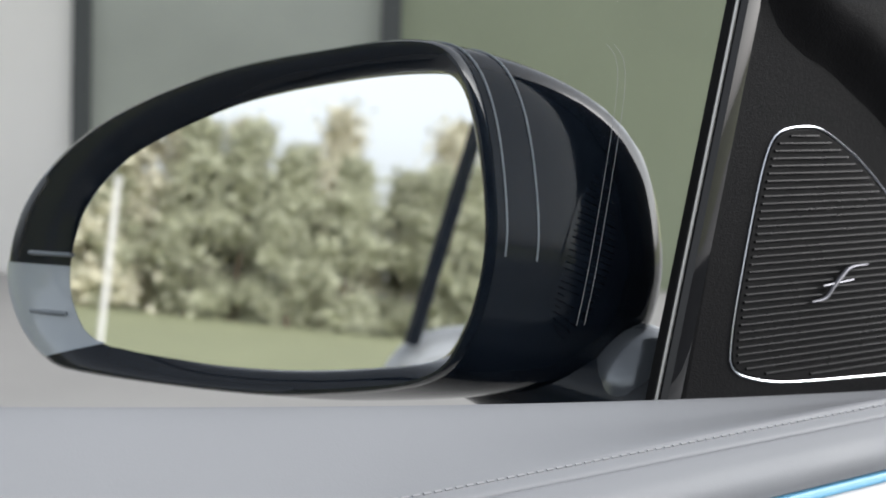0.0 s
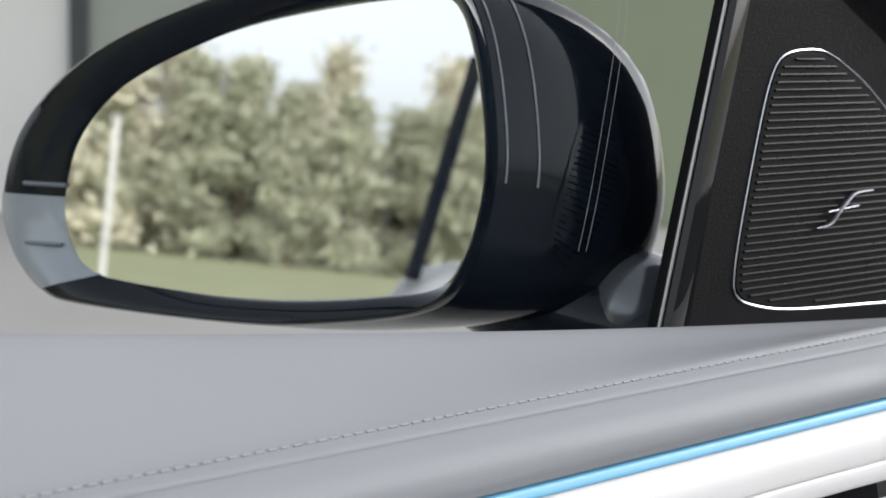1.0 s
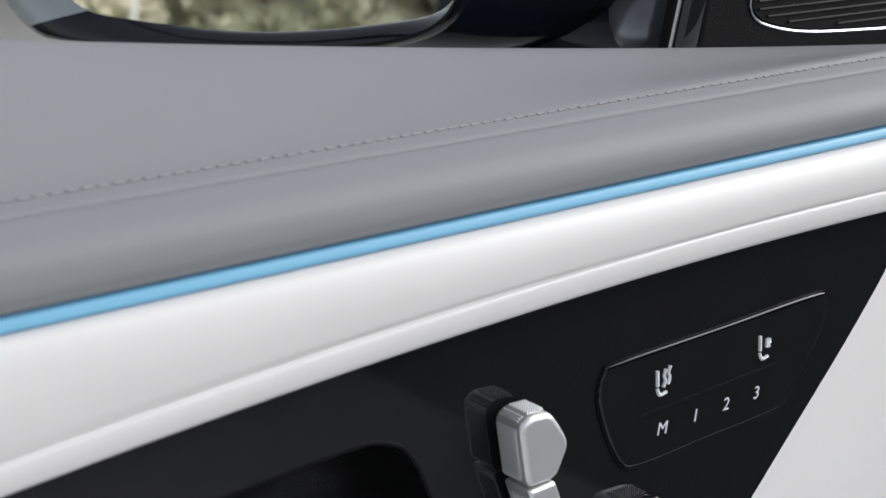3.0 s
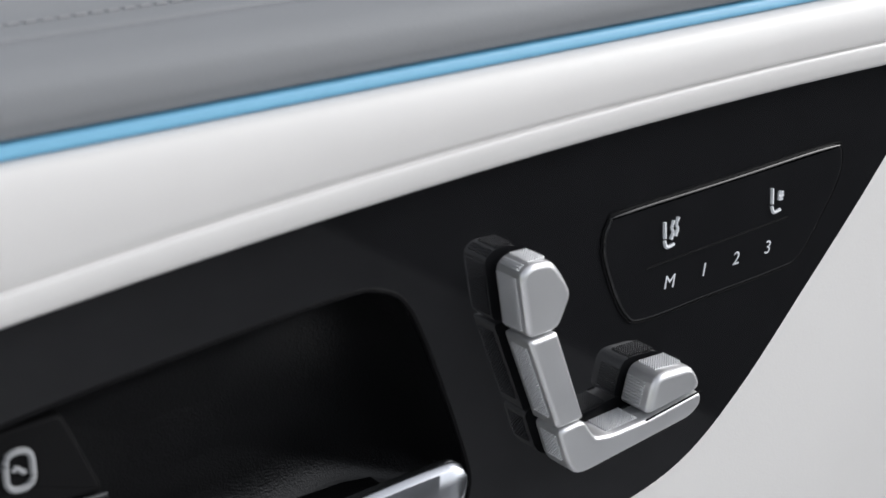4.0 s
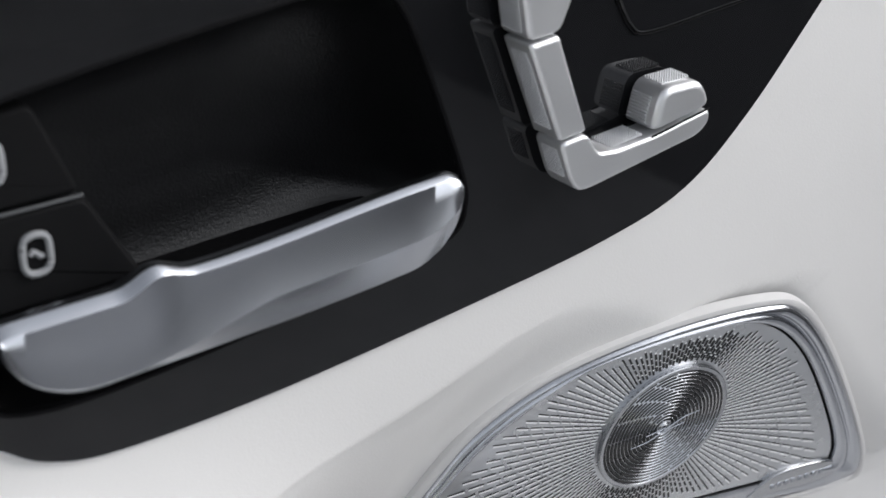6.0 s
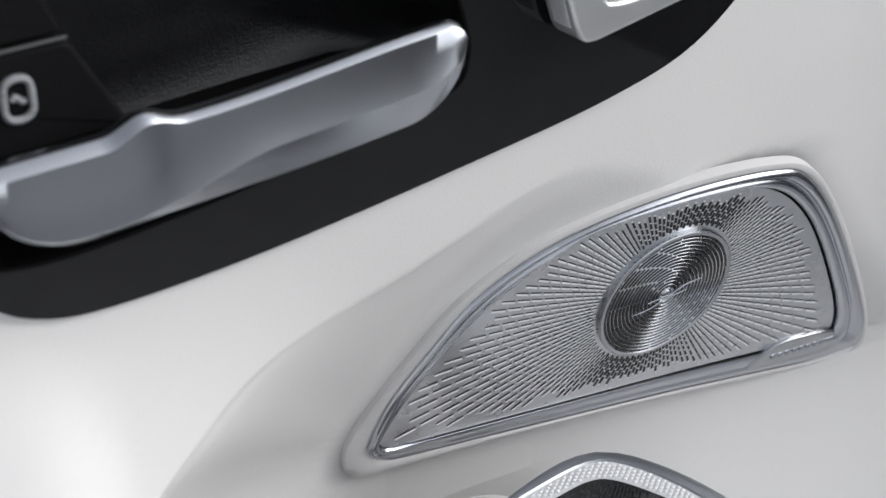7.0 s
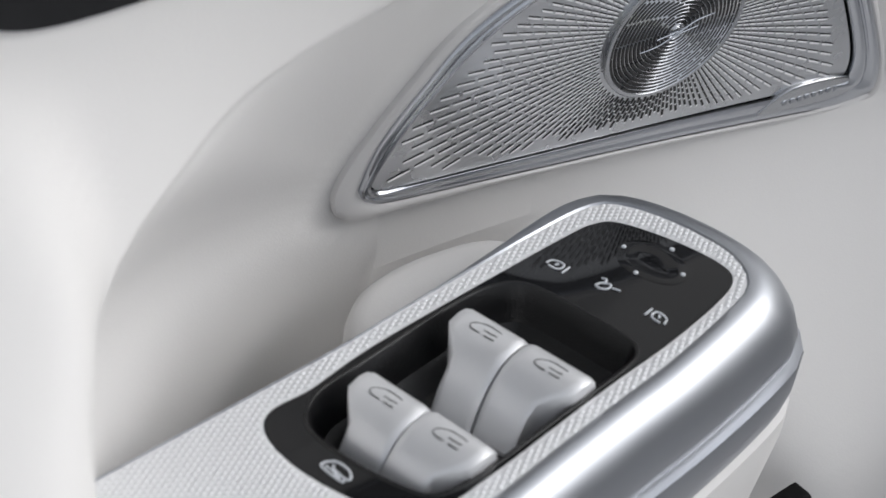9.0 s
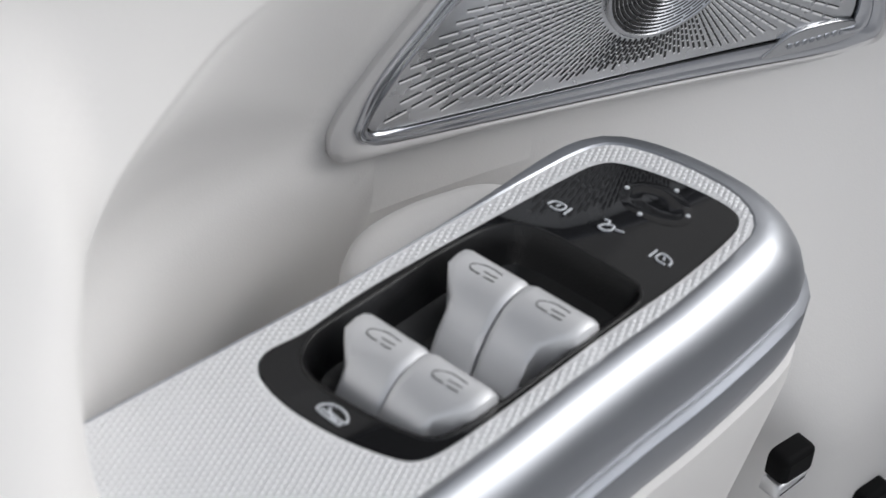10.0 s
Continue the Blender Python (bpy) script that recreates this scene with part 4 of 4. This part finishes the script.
def rocker(cx, cy, turn, side):
    """A rocker with a nearly flat top that rolls down to the rear; its outer flank is cut in."""
    us = [-1 + i / 7 for i in range(15)]
    prof = [(0.0085, 0.606), (0.0098, 0.6215), (0.0092, 0.6242), (0.0075, 0.6256), (0.0040, 0.6262), (-0.0010, 0.6258), (-0.0050, 0.6243), (-0.0085, 0.6215), (-0.0120, 0.6175), (-0.0155, 0.6120), (-0.0185, 0.6050)]
    c, s = math.cos(turn), math.sin(turn)
    rings = []
    for k, (v, h) in enumerate(prof):
        cut = 0.0090 * smooth01((k - 4.6) / 3.0)
        w0, w1 = -0.0124, 0.0124
        if side > 0:
            w1 -= cut
        else:
            w0 += cut
        ring = []
        for u in us:
            e = max(0.0, abs(u) - 0.86) / 0.14
            x = w0 + (w1 - w0) * (u + 1) / 2
            hh = h - 0.0009 * e * e
            ring.append(V2((cx + x * c - v * s, cy + x * s + v * c, hh)))
        ring.append(V2((cx + w1 * c - v * s, cy + w1 * s + v * c, 0.603)))
        ring.append(V2((cx + w0 * c - v * s, cy + w0 * s + v * c, 0.603)))
        rings.append(ring)
    ob = part("window_switch", mesh_of("window_switch", *loft(rings, True, True)), ROCKER_SILVER, module, "satin silver rocker with a window symbol")
    for ln in (((0.0050, 0.0020), (-0.0008, 0.0022), (-0.0052, 0.0), (-0.0044, -0.0022), (-0.0005, -0.0024)), ((-0.0002, -0.0004), (0.0024, -0.0004), (0.0048, -0.0002)), ((0.0012, -0.0024), (0.0030, -0.0024), (0.0050, -0.0022))):
        pts = [V2((cx + p.x * c - (p.y + 0.0028) * s, cy + p.x * s + (p.y + 0.0028) * c, 0.62615)) for p in spline([V2(q) for q in ln], 3, False)]
        part("window_symbol", tube("window_symbol", pts, 0.00016, 5), SLOT, ob)


for cx, cy, side in ((0.0722, -0.0285, -1), (0.0970, -0.0235, 1), (0.0665, 0.0140, -1), (0.0915, 0.0195, 1)):
    rocker(cx, cy, radians(11), side)

# printed symbols and the mirror pad
for x, y in ((0.0552, 0.0860), (0.0659, 0.0984), (0.0679, 0.0798), (0.0779, 0.0919)):
    part("pad_dot", slab("pad_dot", [V2((x + 0.0009 * math.cos(k * 0.6283), y + 0.0009 * math.sin(k * 0.6283))) for k in range(10)], xy, 0.620, 0.6209, 0.0003), ICON, module)
pad = resample(loop2([(0.0575, 0.0895), (0.0640, 0.0945), (0.0735, 0.0930), (0.0770, 0.0880), (0.0710, 0.0835), (0.0610, 0.0825)], 6), 60)
rings = []
for d, h in ((-0.0035, 0.6203), (-0.0010, 0.6206), (0.0, 0.6205), (0.0015, 0.6203), (0.0035, 0.62025)):
    rings.append([V2((p.x, p.y, h)) for p in inset(pad, d)])
part("mirror_pad", mesh_of("mirror_pad", *loft(rings, cap_last=True)), GLOSS_BLACK, module)


def printed(name, cx, cy, strokes, s, turn=0.17):
    V, F = [], []
    for ln in strokes:
        pts = spline([V2(p) for p in ln], 4, False)
        c, q = math.cos(turn), math.sin(turn)
        me = tube("stroke", [V2((cx + (p.x * c - p.y * q) * s, cy + (p.x * q + p.y * c) * s, 0.6204)) for p in pts], 0.00042, 5)
        o = len(V)
        V += [v.co.copy() for v in me.vertices]
        F += [tuple(o + i for i in f.vertices) for f in me.polygons]
        bpy.data.meshes.remove(me)
    part(name, mesh_of(name, V, F), ICON, module, "white printed symbol")


MIRROR_SIGN = [[(-3.4, -1.2), (-2.8, 1.0), (-0.6, 1.9), (1.4, 1.6), (1.6, -0.4), (0.4, -1.5), (-2.2, -1.6)], [(-0.8, -0.2), (-0.2, 1.0)], [(3.2, -1.8), (3.2, 2.0)]]
printed("mirror_symbol", 0.0497, 0.0608, MIRROR_SIGN, 0.0011)
printed("fold_symbol", 0.0672, 0.0668, [[(-3.2, 2.2), (-1.6, 2.6), (-1.0, 0.4)], [(-2.6, -1.6), (-1.6, 0.6), (0.8, 1.6), (1.2, -0.6), (-0.6, -2.0), (-2.6, -1.6)], [(2.0, 0.6), (4.6, 1.4)]], 0.0011)
printed("mirror_symbol", 0.0885, 0.0700, [[(-x, y) for x, y in ln] for ln in MIRROR_SIGN], 0.0011)
printed("lock_symbol", 0.0838, -0.0515, [[(-4.2, -0.2), (-2.2, 1.8), (1.6, 2.0), (4.0, 0.6), (3.6, -0.6), (-0.5, -0.4)], [(-4.2, -0.2), (-3.6, -1.8), (3.0, -1.9), (3.4, -1.2)], [(-2.0, 0.6), (0.2, -1.2), (2.2, -1.4)], [(-3.2, -0.9), (-0.4, -0.9)]], 0.0012)

# white pad beside the module
grip = thing("armrest_pad", "white leather pad between armrest and door panel", "pad")
rings = []
PADDED = resample(roundpoly([(0.050, 0.004), (0.002, 0.003), (-0.0135, 0.020), (-0.0175, 0.045), (-0.0125, 0.078), (0.000, 0.090), (0.050, 0.090)], 0.011, 8), 110)
for h, d in ((0.50, -0.004), (0.55, -0.001), (0.574, 0.0), (0.5815, 0.0006), (0.5860, 0.0020), (0.5885, 0.0045), (0.5897, 0.0085), (0.5902, 0.0140)):
    rings.append([V2((0.020 + (p.x - 0.020) * (1 - d / 0.036), 0.046 + (p.y - 0.046) * (1 - d / 0.042), h)) for p in PADDED])
part("pad_body", mesh_of("pad_body", *loft(rings, cap_last=True)), WHITE_LEATHER, grip)

for ob in (arm, module, grip):
    ob.location = (-0.0025, 0, 0)

# small black keys low on the panel
for x, y, z in ((0.089, 0.166, 0.466), (0.089, 0.236, 0.396)):
    k = thing("pocket_key", "small black key with a silver rim on the lower panel", "button")
    key = roundpoly([(y - 0.0095, z - 0.006), (y + 0.0095, z - 0.006), (y + 0.0095, z + 0.009), (y - 0.0095, z + 0.009)], 0.004)
    part("key_cap", slab("key_cap", key, yz, x - 0.006, x + 0.004, 0.003), MATT_BLACK, k)
    part("key_rim", slab("key_rim", roundpoly([(y - 0.011, z - 0.014), (y + 0.008, z - 0.014), (y + 0.0095, z - 0.0065), (y - 0.0095, z - 0.0065)], 0.003), yz, x - 0.006, x + 0.003, 0.003), SILVER_PAINT, k, "silver rim")

# ---------------------------------------------------------------- sail panel with tweeter


def sail3(u, v, h):
    return V2((-0.058 + h, u, v))


sail = thing("sail_panel", "black grained corner panel with a chrome-ringed tweeter", "trim panel")
SAIL = loop2([(0.208, 0.93), (0.2125, 0.975), (0.228, 1.06), (0.2445, 1.14), (0.262, 1.23), (0.275, 1.29), (0.36, 1.29), (0.50, 1.20), (0.62, 1.08), (0.66, 0.96), (0.60, 0.92), (0.40, 0.92)], 6)
part("sail_body", slab("sail_body", SAIL, sail3, -0.008, 0.0, 0.006, 4), SOFT_BLACK, sail)
RIDGE = spline([V2(p) for p in ((0.244, 1.185), (0.262, 1.146), (0.282, 1.131), (0.302, 1.1235), (0.322, 1.113), (0.350, 1.097), (0.40, 1.060), (0.47, 1.01), (0.56, 0.95))], 5, False)
part("pillar_cover", mesh_of("pillar_cover", *loft([[sail3(p.x + 0.50 * d, p.y + 0.86 * d, -0.0008 + 0.013 * smooth01(d / 0.030) - 0.03 * max(0.0, d - 0.05)) for p in RIDGE] for d in [0.16 * (i / 24) ** 1.5 for i in range(25)]], closed=False)), SOFT_BLACK, sail, "swelling black grained pillar cover")
TW = resample(loop2([(0.2465, 0.998), (0.2490, 1.020), (0.2580, 1.065), (0.2645, 1.088), (0.2720, 1.0975), (0.288, 1.1005), (0.304, 1.099), (0.328, 1.088), (0.352, 1.072), (0.385, 1.045), (0.405, 1.015), (0.405, 0.985),
                     (0.385, 0.9785), (0.34, 0.979), (0.285, 0.981), (0.258, 0.9855), (0.2485, 0.9905)], 6), 130)
tw = thing("tweeter", "black slatted tweeter grille with a chrome ring", "loudspeaker")
rings = []
for d, h in ((-0.0007, -0.001), (-0.0005, 0.0006), (0.0, 0.0009), (0.0005, 0.0006), (0.0010, -0.003)):
    rings.append([sail3(p.x, p.y, h) for p in inset(TW, d)])
part("chrome_ring", mesh_of("chrome_ring", *loft(rings)), CHROME, tw)
part("grille_bed", slab("grille_bed", inset(TW, 0.0012), sail3, -0.006, 0.0008, 0.0004), MATT_BLACK, tw)
TWI = inset(TW, 0.0035)
SLAT = material("satin_black_slat", (0.006, 0.006, 0.007), 0.28, var=0.2, scale=60, spec=0.06)
EMBLEM = material("emblem_metal", (0.15, 0.15, 0.165), 0.3, 1.0, var=0.03)
n_sl = 34
for i in range(n_sl):
    z = 0.9835 + (1.0965 - 0.9835) * i / (n_sl - 1)
    xs = [0.245 + 0.0008 * j for j in range(205)]
    row = [q for q in xs if inside((q, z + (q - 0.3) * 0.02), TWI)]
    if len(row) < 6:
        continue
    a, b = row[0], row[-1]
    part("slat", tube("slat", [sail3(a + (b - a) * j / 8, z + (a + (b - a) * j / 8 - 0.3) * 0.02, 0.0012 + 0.0004 * math.sin(math.pi * j / 8)) for j in range(9)], 0.00062, 6), SLAT, tw)
curl = spline([V2(p) for p in ((-0.020, -0.008), (-0.010, -0.0065), (-0.004, -0.001), (0.002, 0.004), (0.008, 0.0075), (0.021, 0.0085))], 6, False)
part("emblem", tube("emblem", [sail3(0.3185 + p.x, 1.0265 + p.y, 0.0036) for p in curl], lambda f: 0.0005 + 0.0007 * math.sin(math.pi * f), 8), EMBLEM, tw, "curved chrome emblem")
part("emblem_bar", tube("emblem_bar", [sail3(0.3065 + 0.0032 * i, 1.0258 + 0.0003 * i, 0.0036) for i in range(8)], 0.0005, 6), EMBLEM, tw)

# window seal, chrome strip, pillar and glass
STRIP = material("dull_chrome", (0.36, 0.36, 0.355), 0.4, 1.0, var=0.04, scale=20)
seal = thing("window_seal", "black rubber window seal with a thin chrome strip", "seal")
SEAL_V = [0.94 + 0.02 * i for i in range(19)]


def seal_strip(name, sec, mat, label=""):
    """A moulding that follows the slanting edge of the window."""
    part(name, mesh_of(name, *loft([[V2((-0.058 + a, 0.1985 + b + (v - 0.975) * 0.226, v)) for a, b in sec] for v in SEAL_V], closed=False)), mat, seal, label)


seal_strip("rubber_lip", ((-0.006, 0.0), (-0.0022, 0.0002), (-0.0016, 0.0010), (-0.0024, 0.0014)), MATT_BLACK)
seal_strip("chrome_strip", ((-0.0030, 0.0014), (-0.0018, 0.0016), (-0.0013, 0.0026), (-0.0018, 0.0040), (-0.0030, 0.0043)), STRIP, "narrow satin chrome strip")
seal_strip("rubber", ((-0.004, 0.0043), (-0.0012, 0.0046), (0.0008, 0.0070), (0.0010, 0.0120), (0.0002, 0.0160), (-0.004, 0.0185), (-0.006, 0.0190)), GLOSS_BLACK, "glossy black window run")
glass = thing("side_window", "clear side window glass, closed", "window", kind="structure")
gl = part("pane", mesh_of("pane", *loft([[V2((-0.066, y, 0.93 + 0.025 * i)) for i in range(16)] for y in (-0.55, -0.2, 0.0, 0.2, 0.30)], closed=False)), GLASS, glass)
gl.visible_shadow = False
# A double reflection on the glass, drawn as two thin grey tubes.
for shift in (0.0, -0.0045):
    part("reflection_line", tube("reflection_line", spline([V2((-0.0645, a + shift, b)) for a, b in ((0.169, 1.128), (0.175, 1.122), (0.1765, 1.110), (0.1735, 1.085), (0.165, 1.036), (0.159, 1.010))], 6, False), 0.00009, 5), THREAD, glass, "reflection on the glass, drawn as a thin bright line")

for ob in (sail, tw, seal):
    ob.location = (0, -0.0025, -0.0045)

# ---------------------------------------------------------------- door mirror
MC = V2((-0.2280, 0.1116, 1.0396))
MX, MY, MN = V2((0.9364, 0.3509, 0.0)), V2((-0.0267, 0.0711, 0.9971)), V2((0.3499, -0.9337, 0.0760))
S = 0.853


def mi3(u, v, h):
    return MC + (MX * u + MY * v) * S + MN * h


mirror = thing("door_mirror", "black painted door mirror with clear mirror glass", "mirror")
M_GL = resample(loop2([(-0.157, -0.037), (-0.146, 0.002), (-0.109, 0.037), (-0.046, 0.068), (0.032, 0.086), (0.086, 0.091), (0.106, 0.084), (0.117, 0.062), (0.126, 0.026), (0.129, -0.008), (0.122, -0.042), (0.107, -0.064),
                       (0.064, -0.075), (-0.001, -0.084), (-0.066, -0.086), (-0.130, -0.079), (-0.150, -0.064)], 6), 140)
M_OUT = resample(loop2([(-0.213, -0.038), (-0.196, 0.009), (-0.143, 0.053), (-0.056, 0.086), (0.031, 0.102), (0.080, 0.107), (0.106, 0.100), (0.123, 0.074), (0.134, 0.031), (0.137, -0.009), (0.127, -0.052), (0.103, -0.078),
                        (0.031, -0.094), (-0.033, -0.100), (-0.144, -0.102), (-0.176, -0.096), (-0.203, -0.072)], 6), 140)
part("mirror_glass", slab("mirror_glass", inset(M_GL, -0.004), lambda u, v, h: mi3(u, v, h - 0.07 * u * S), -0.018, -0.013, 0.0005), MIRROR, mirror, "clear mirror glass")
BEZEL = ((0.0, -0.018), (0.0, -0.009), (0.10, -0.006), (0.45, -0.001), (0.72, 0.0015), (0.88, 0.0015), (0.97, -0.001), (1.0, -0.006))
rings = []
for f, h in BEZEL:
    rings.append([mi3(*a.lerp(b, f), h) for a, b in zip(M_GL, M_OUT)])
part("bezel", mesh_of("bezel", *loft(rings)), BODY_BLACK, mirror, "gloss black bezel")
rings = []
for k in range(12):
    f = k / 11
    sc = math.sqrt(max(0.0, 1 - (f * 0.97) ** 2.2))
    ring = []
    for p in M_OUT:
        q = V2((0.02, 0.0)) + (p - V2((0.02, 0.0))) * (0.3 + 0.7 * sc)
        ring.append(mi3(q.x + 0.100 * f, q.y - 0.012 * f, -0.006 - 0.100 * f))
    rings.append(ring)
PALE_LINE = material("pale_line", (0.17, 0.19, 0.21), 0.3, var=0.05)
shell = part("housing", mesh_of("housing", *loft(rings, cap_last=True)), BODY_BLACK, mirror, "dark glossy housing shell")
# Highlights on the housing's seam edges, painted as thin pale tubes.
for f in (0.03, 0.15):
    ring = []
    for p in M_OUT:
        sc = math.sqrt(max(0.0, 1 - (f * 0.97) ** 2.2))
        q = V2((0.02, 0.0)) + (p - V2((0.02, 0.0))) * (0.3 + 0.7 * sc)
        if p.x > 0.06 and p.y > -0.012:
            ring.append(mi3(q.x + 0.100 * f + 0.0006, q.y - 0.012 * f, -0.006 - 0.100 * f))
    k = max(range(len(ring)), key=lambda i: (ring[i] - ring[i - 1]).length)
    ring = ring[k:] + ring[:k]
    part("seam", tube("seam", ring, 0.00055, 6), PALE_LINE, mirror, "edge highlight painted as a thin pale line along the seam")
lens = [j for j in range(len(M_OUT)) if M_OUT[j].x < -0.15 and -0.098 < M_OUT[j].y < -0.032]
k = max(range(len(lens)), key=lambda i: (lens[i] - lens[i - 1]) % len(M_OUT))
lens = lens[k:] + lens[:k]
rings = [[mi3(*M_GL[j].lerp(M_OUT[j], f), h + 0.0007) for j in lens] for f, h in BEZEL[2:]]
part("lamp_lens", mesh_of("lamp_lens", *loft(rings, closed=False)), LAMP, mirror, "side lamp lens with its pale reflection painted in")
for v in (-0.031, -0.068):
    part("lamp_bar", tube("lamp_bar", [mi3(-0.205 + 0.0075 * i, v + 0.0002 * i, 0.0012 - 0.006 * ((i - 3) / 3) ** 2 * (1 if i < 3 else 0.6)) for i in range(7)], 0.0013, 6), PALE_LINE, mirror, "pale bar across the lamp lens")


def flank(v, h):
    """The housing's inboard flank at height v and depth h."""
    f = min(0.95, max(0.0, (-0.006 - h) / 0.100))
    sc = 0.3 + 0.7 * math.sqrt(max(0.0, 1 - (f * 0.97) ** 2.2))
    best = None
    for p in M_OUT:
        q = V2((0.02, 0.0)) + (p - V2((0.02, 0.0))) * sc
        if p.x > 0.02 and (best is None or abs(q.y - 0.012 * f - v) < best[0]):
            best = (abs(q.y - 0.012 * f - v), q.x + 0.100 * f)
    return mi3(best[1] + 0.001, v, h)


vent = part("vent_bed", mesh_of("vent_bed", *loft([[flank(0.046 - 0.0065 * i, -0.051 - 0.0045 * (j - 2.5) * math.sin(math.pi * (i + 0.6) / 15.2) ** 0.6 + 0.0012 * i) for j in range(6)] for i in range(15)], closed=False)), BODY_BLACK, mirror)
for i in range(26):
    v = 0.044 - i * 0.0034
    part("vent_slat", tube("vent_slat", [flank(v - 0.002 * j, -0.051 - 0.005 * (j - 2) * math.sin(math.pi * (i + 1.2) / 28) ** 0.6 + 0.0006 * i) for j in range(5)], 0.0003, 5), BODY_BLACK, vent)
foot = spline([V2(p) for p in ((-0.190, 0.205, 0.985), (-0.160, 0.213, 0.974), (-0.130, 0.226, 0.966), (-0.090, 0.245, 0.960))], 5, False)
part("mirror_foot", tube("mirror_foot", foot, lambda f: 0.030 - 0.006 * f, 20), BODY_BLACK, mirror, "glossy black mirror foot")
FOOT_PAINT = material("graphite_paint", (0.10, 0.11, 0.125), 0.18, 0.4, var=0.05, scale=20, coat=0.5)
bulge = []
for i in range(25):
    t = math.pi * i / 24
    bulge.append([V2((-0.108 + 0.022 * math.sin(t) * math.cos(2 * math.pi * j / 40), 0.236 + 0.024 * math.sin(t) * math.sin(2 * math.pi * j / 40) + 0.004 * math.cos(t), 0.974 + 0.026 * math.cos(t))) for j in range(40)])
part("foot_cap", mesh_of("foot_cap", *loft(bulge)), FOOT_PAINT, mirror, "rounded grey painted foot cap")
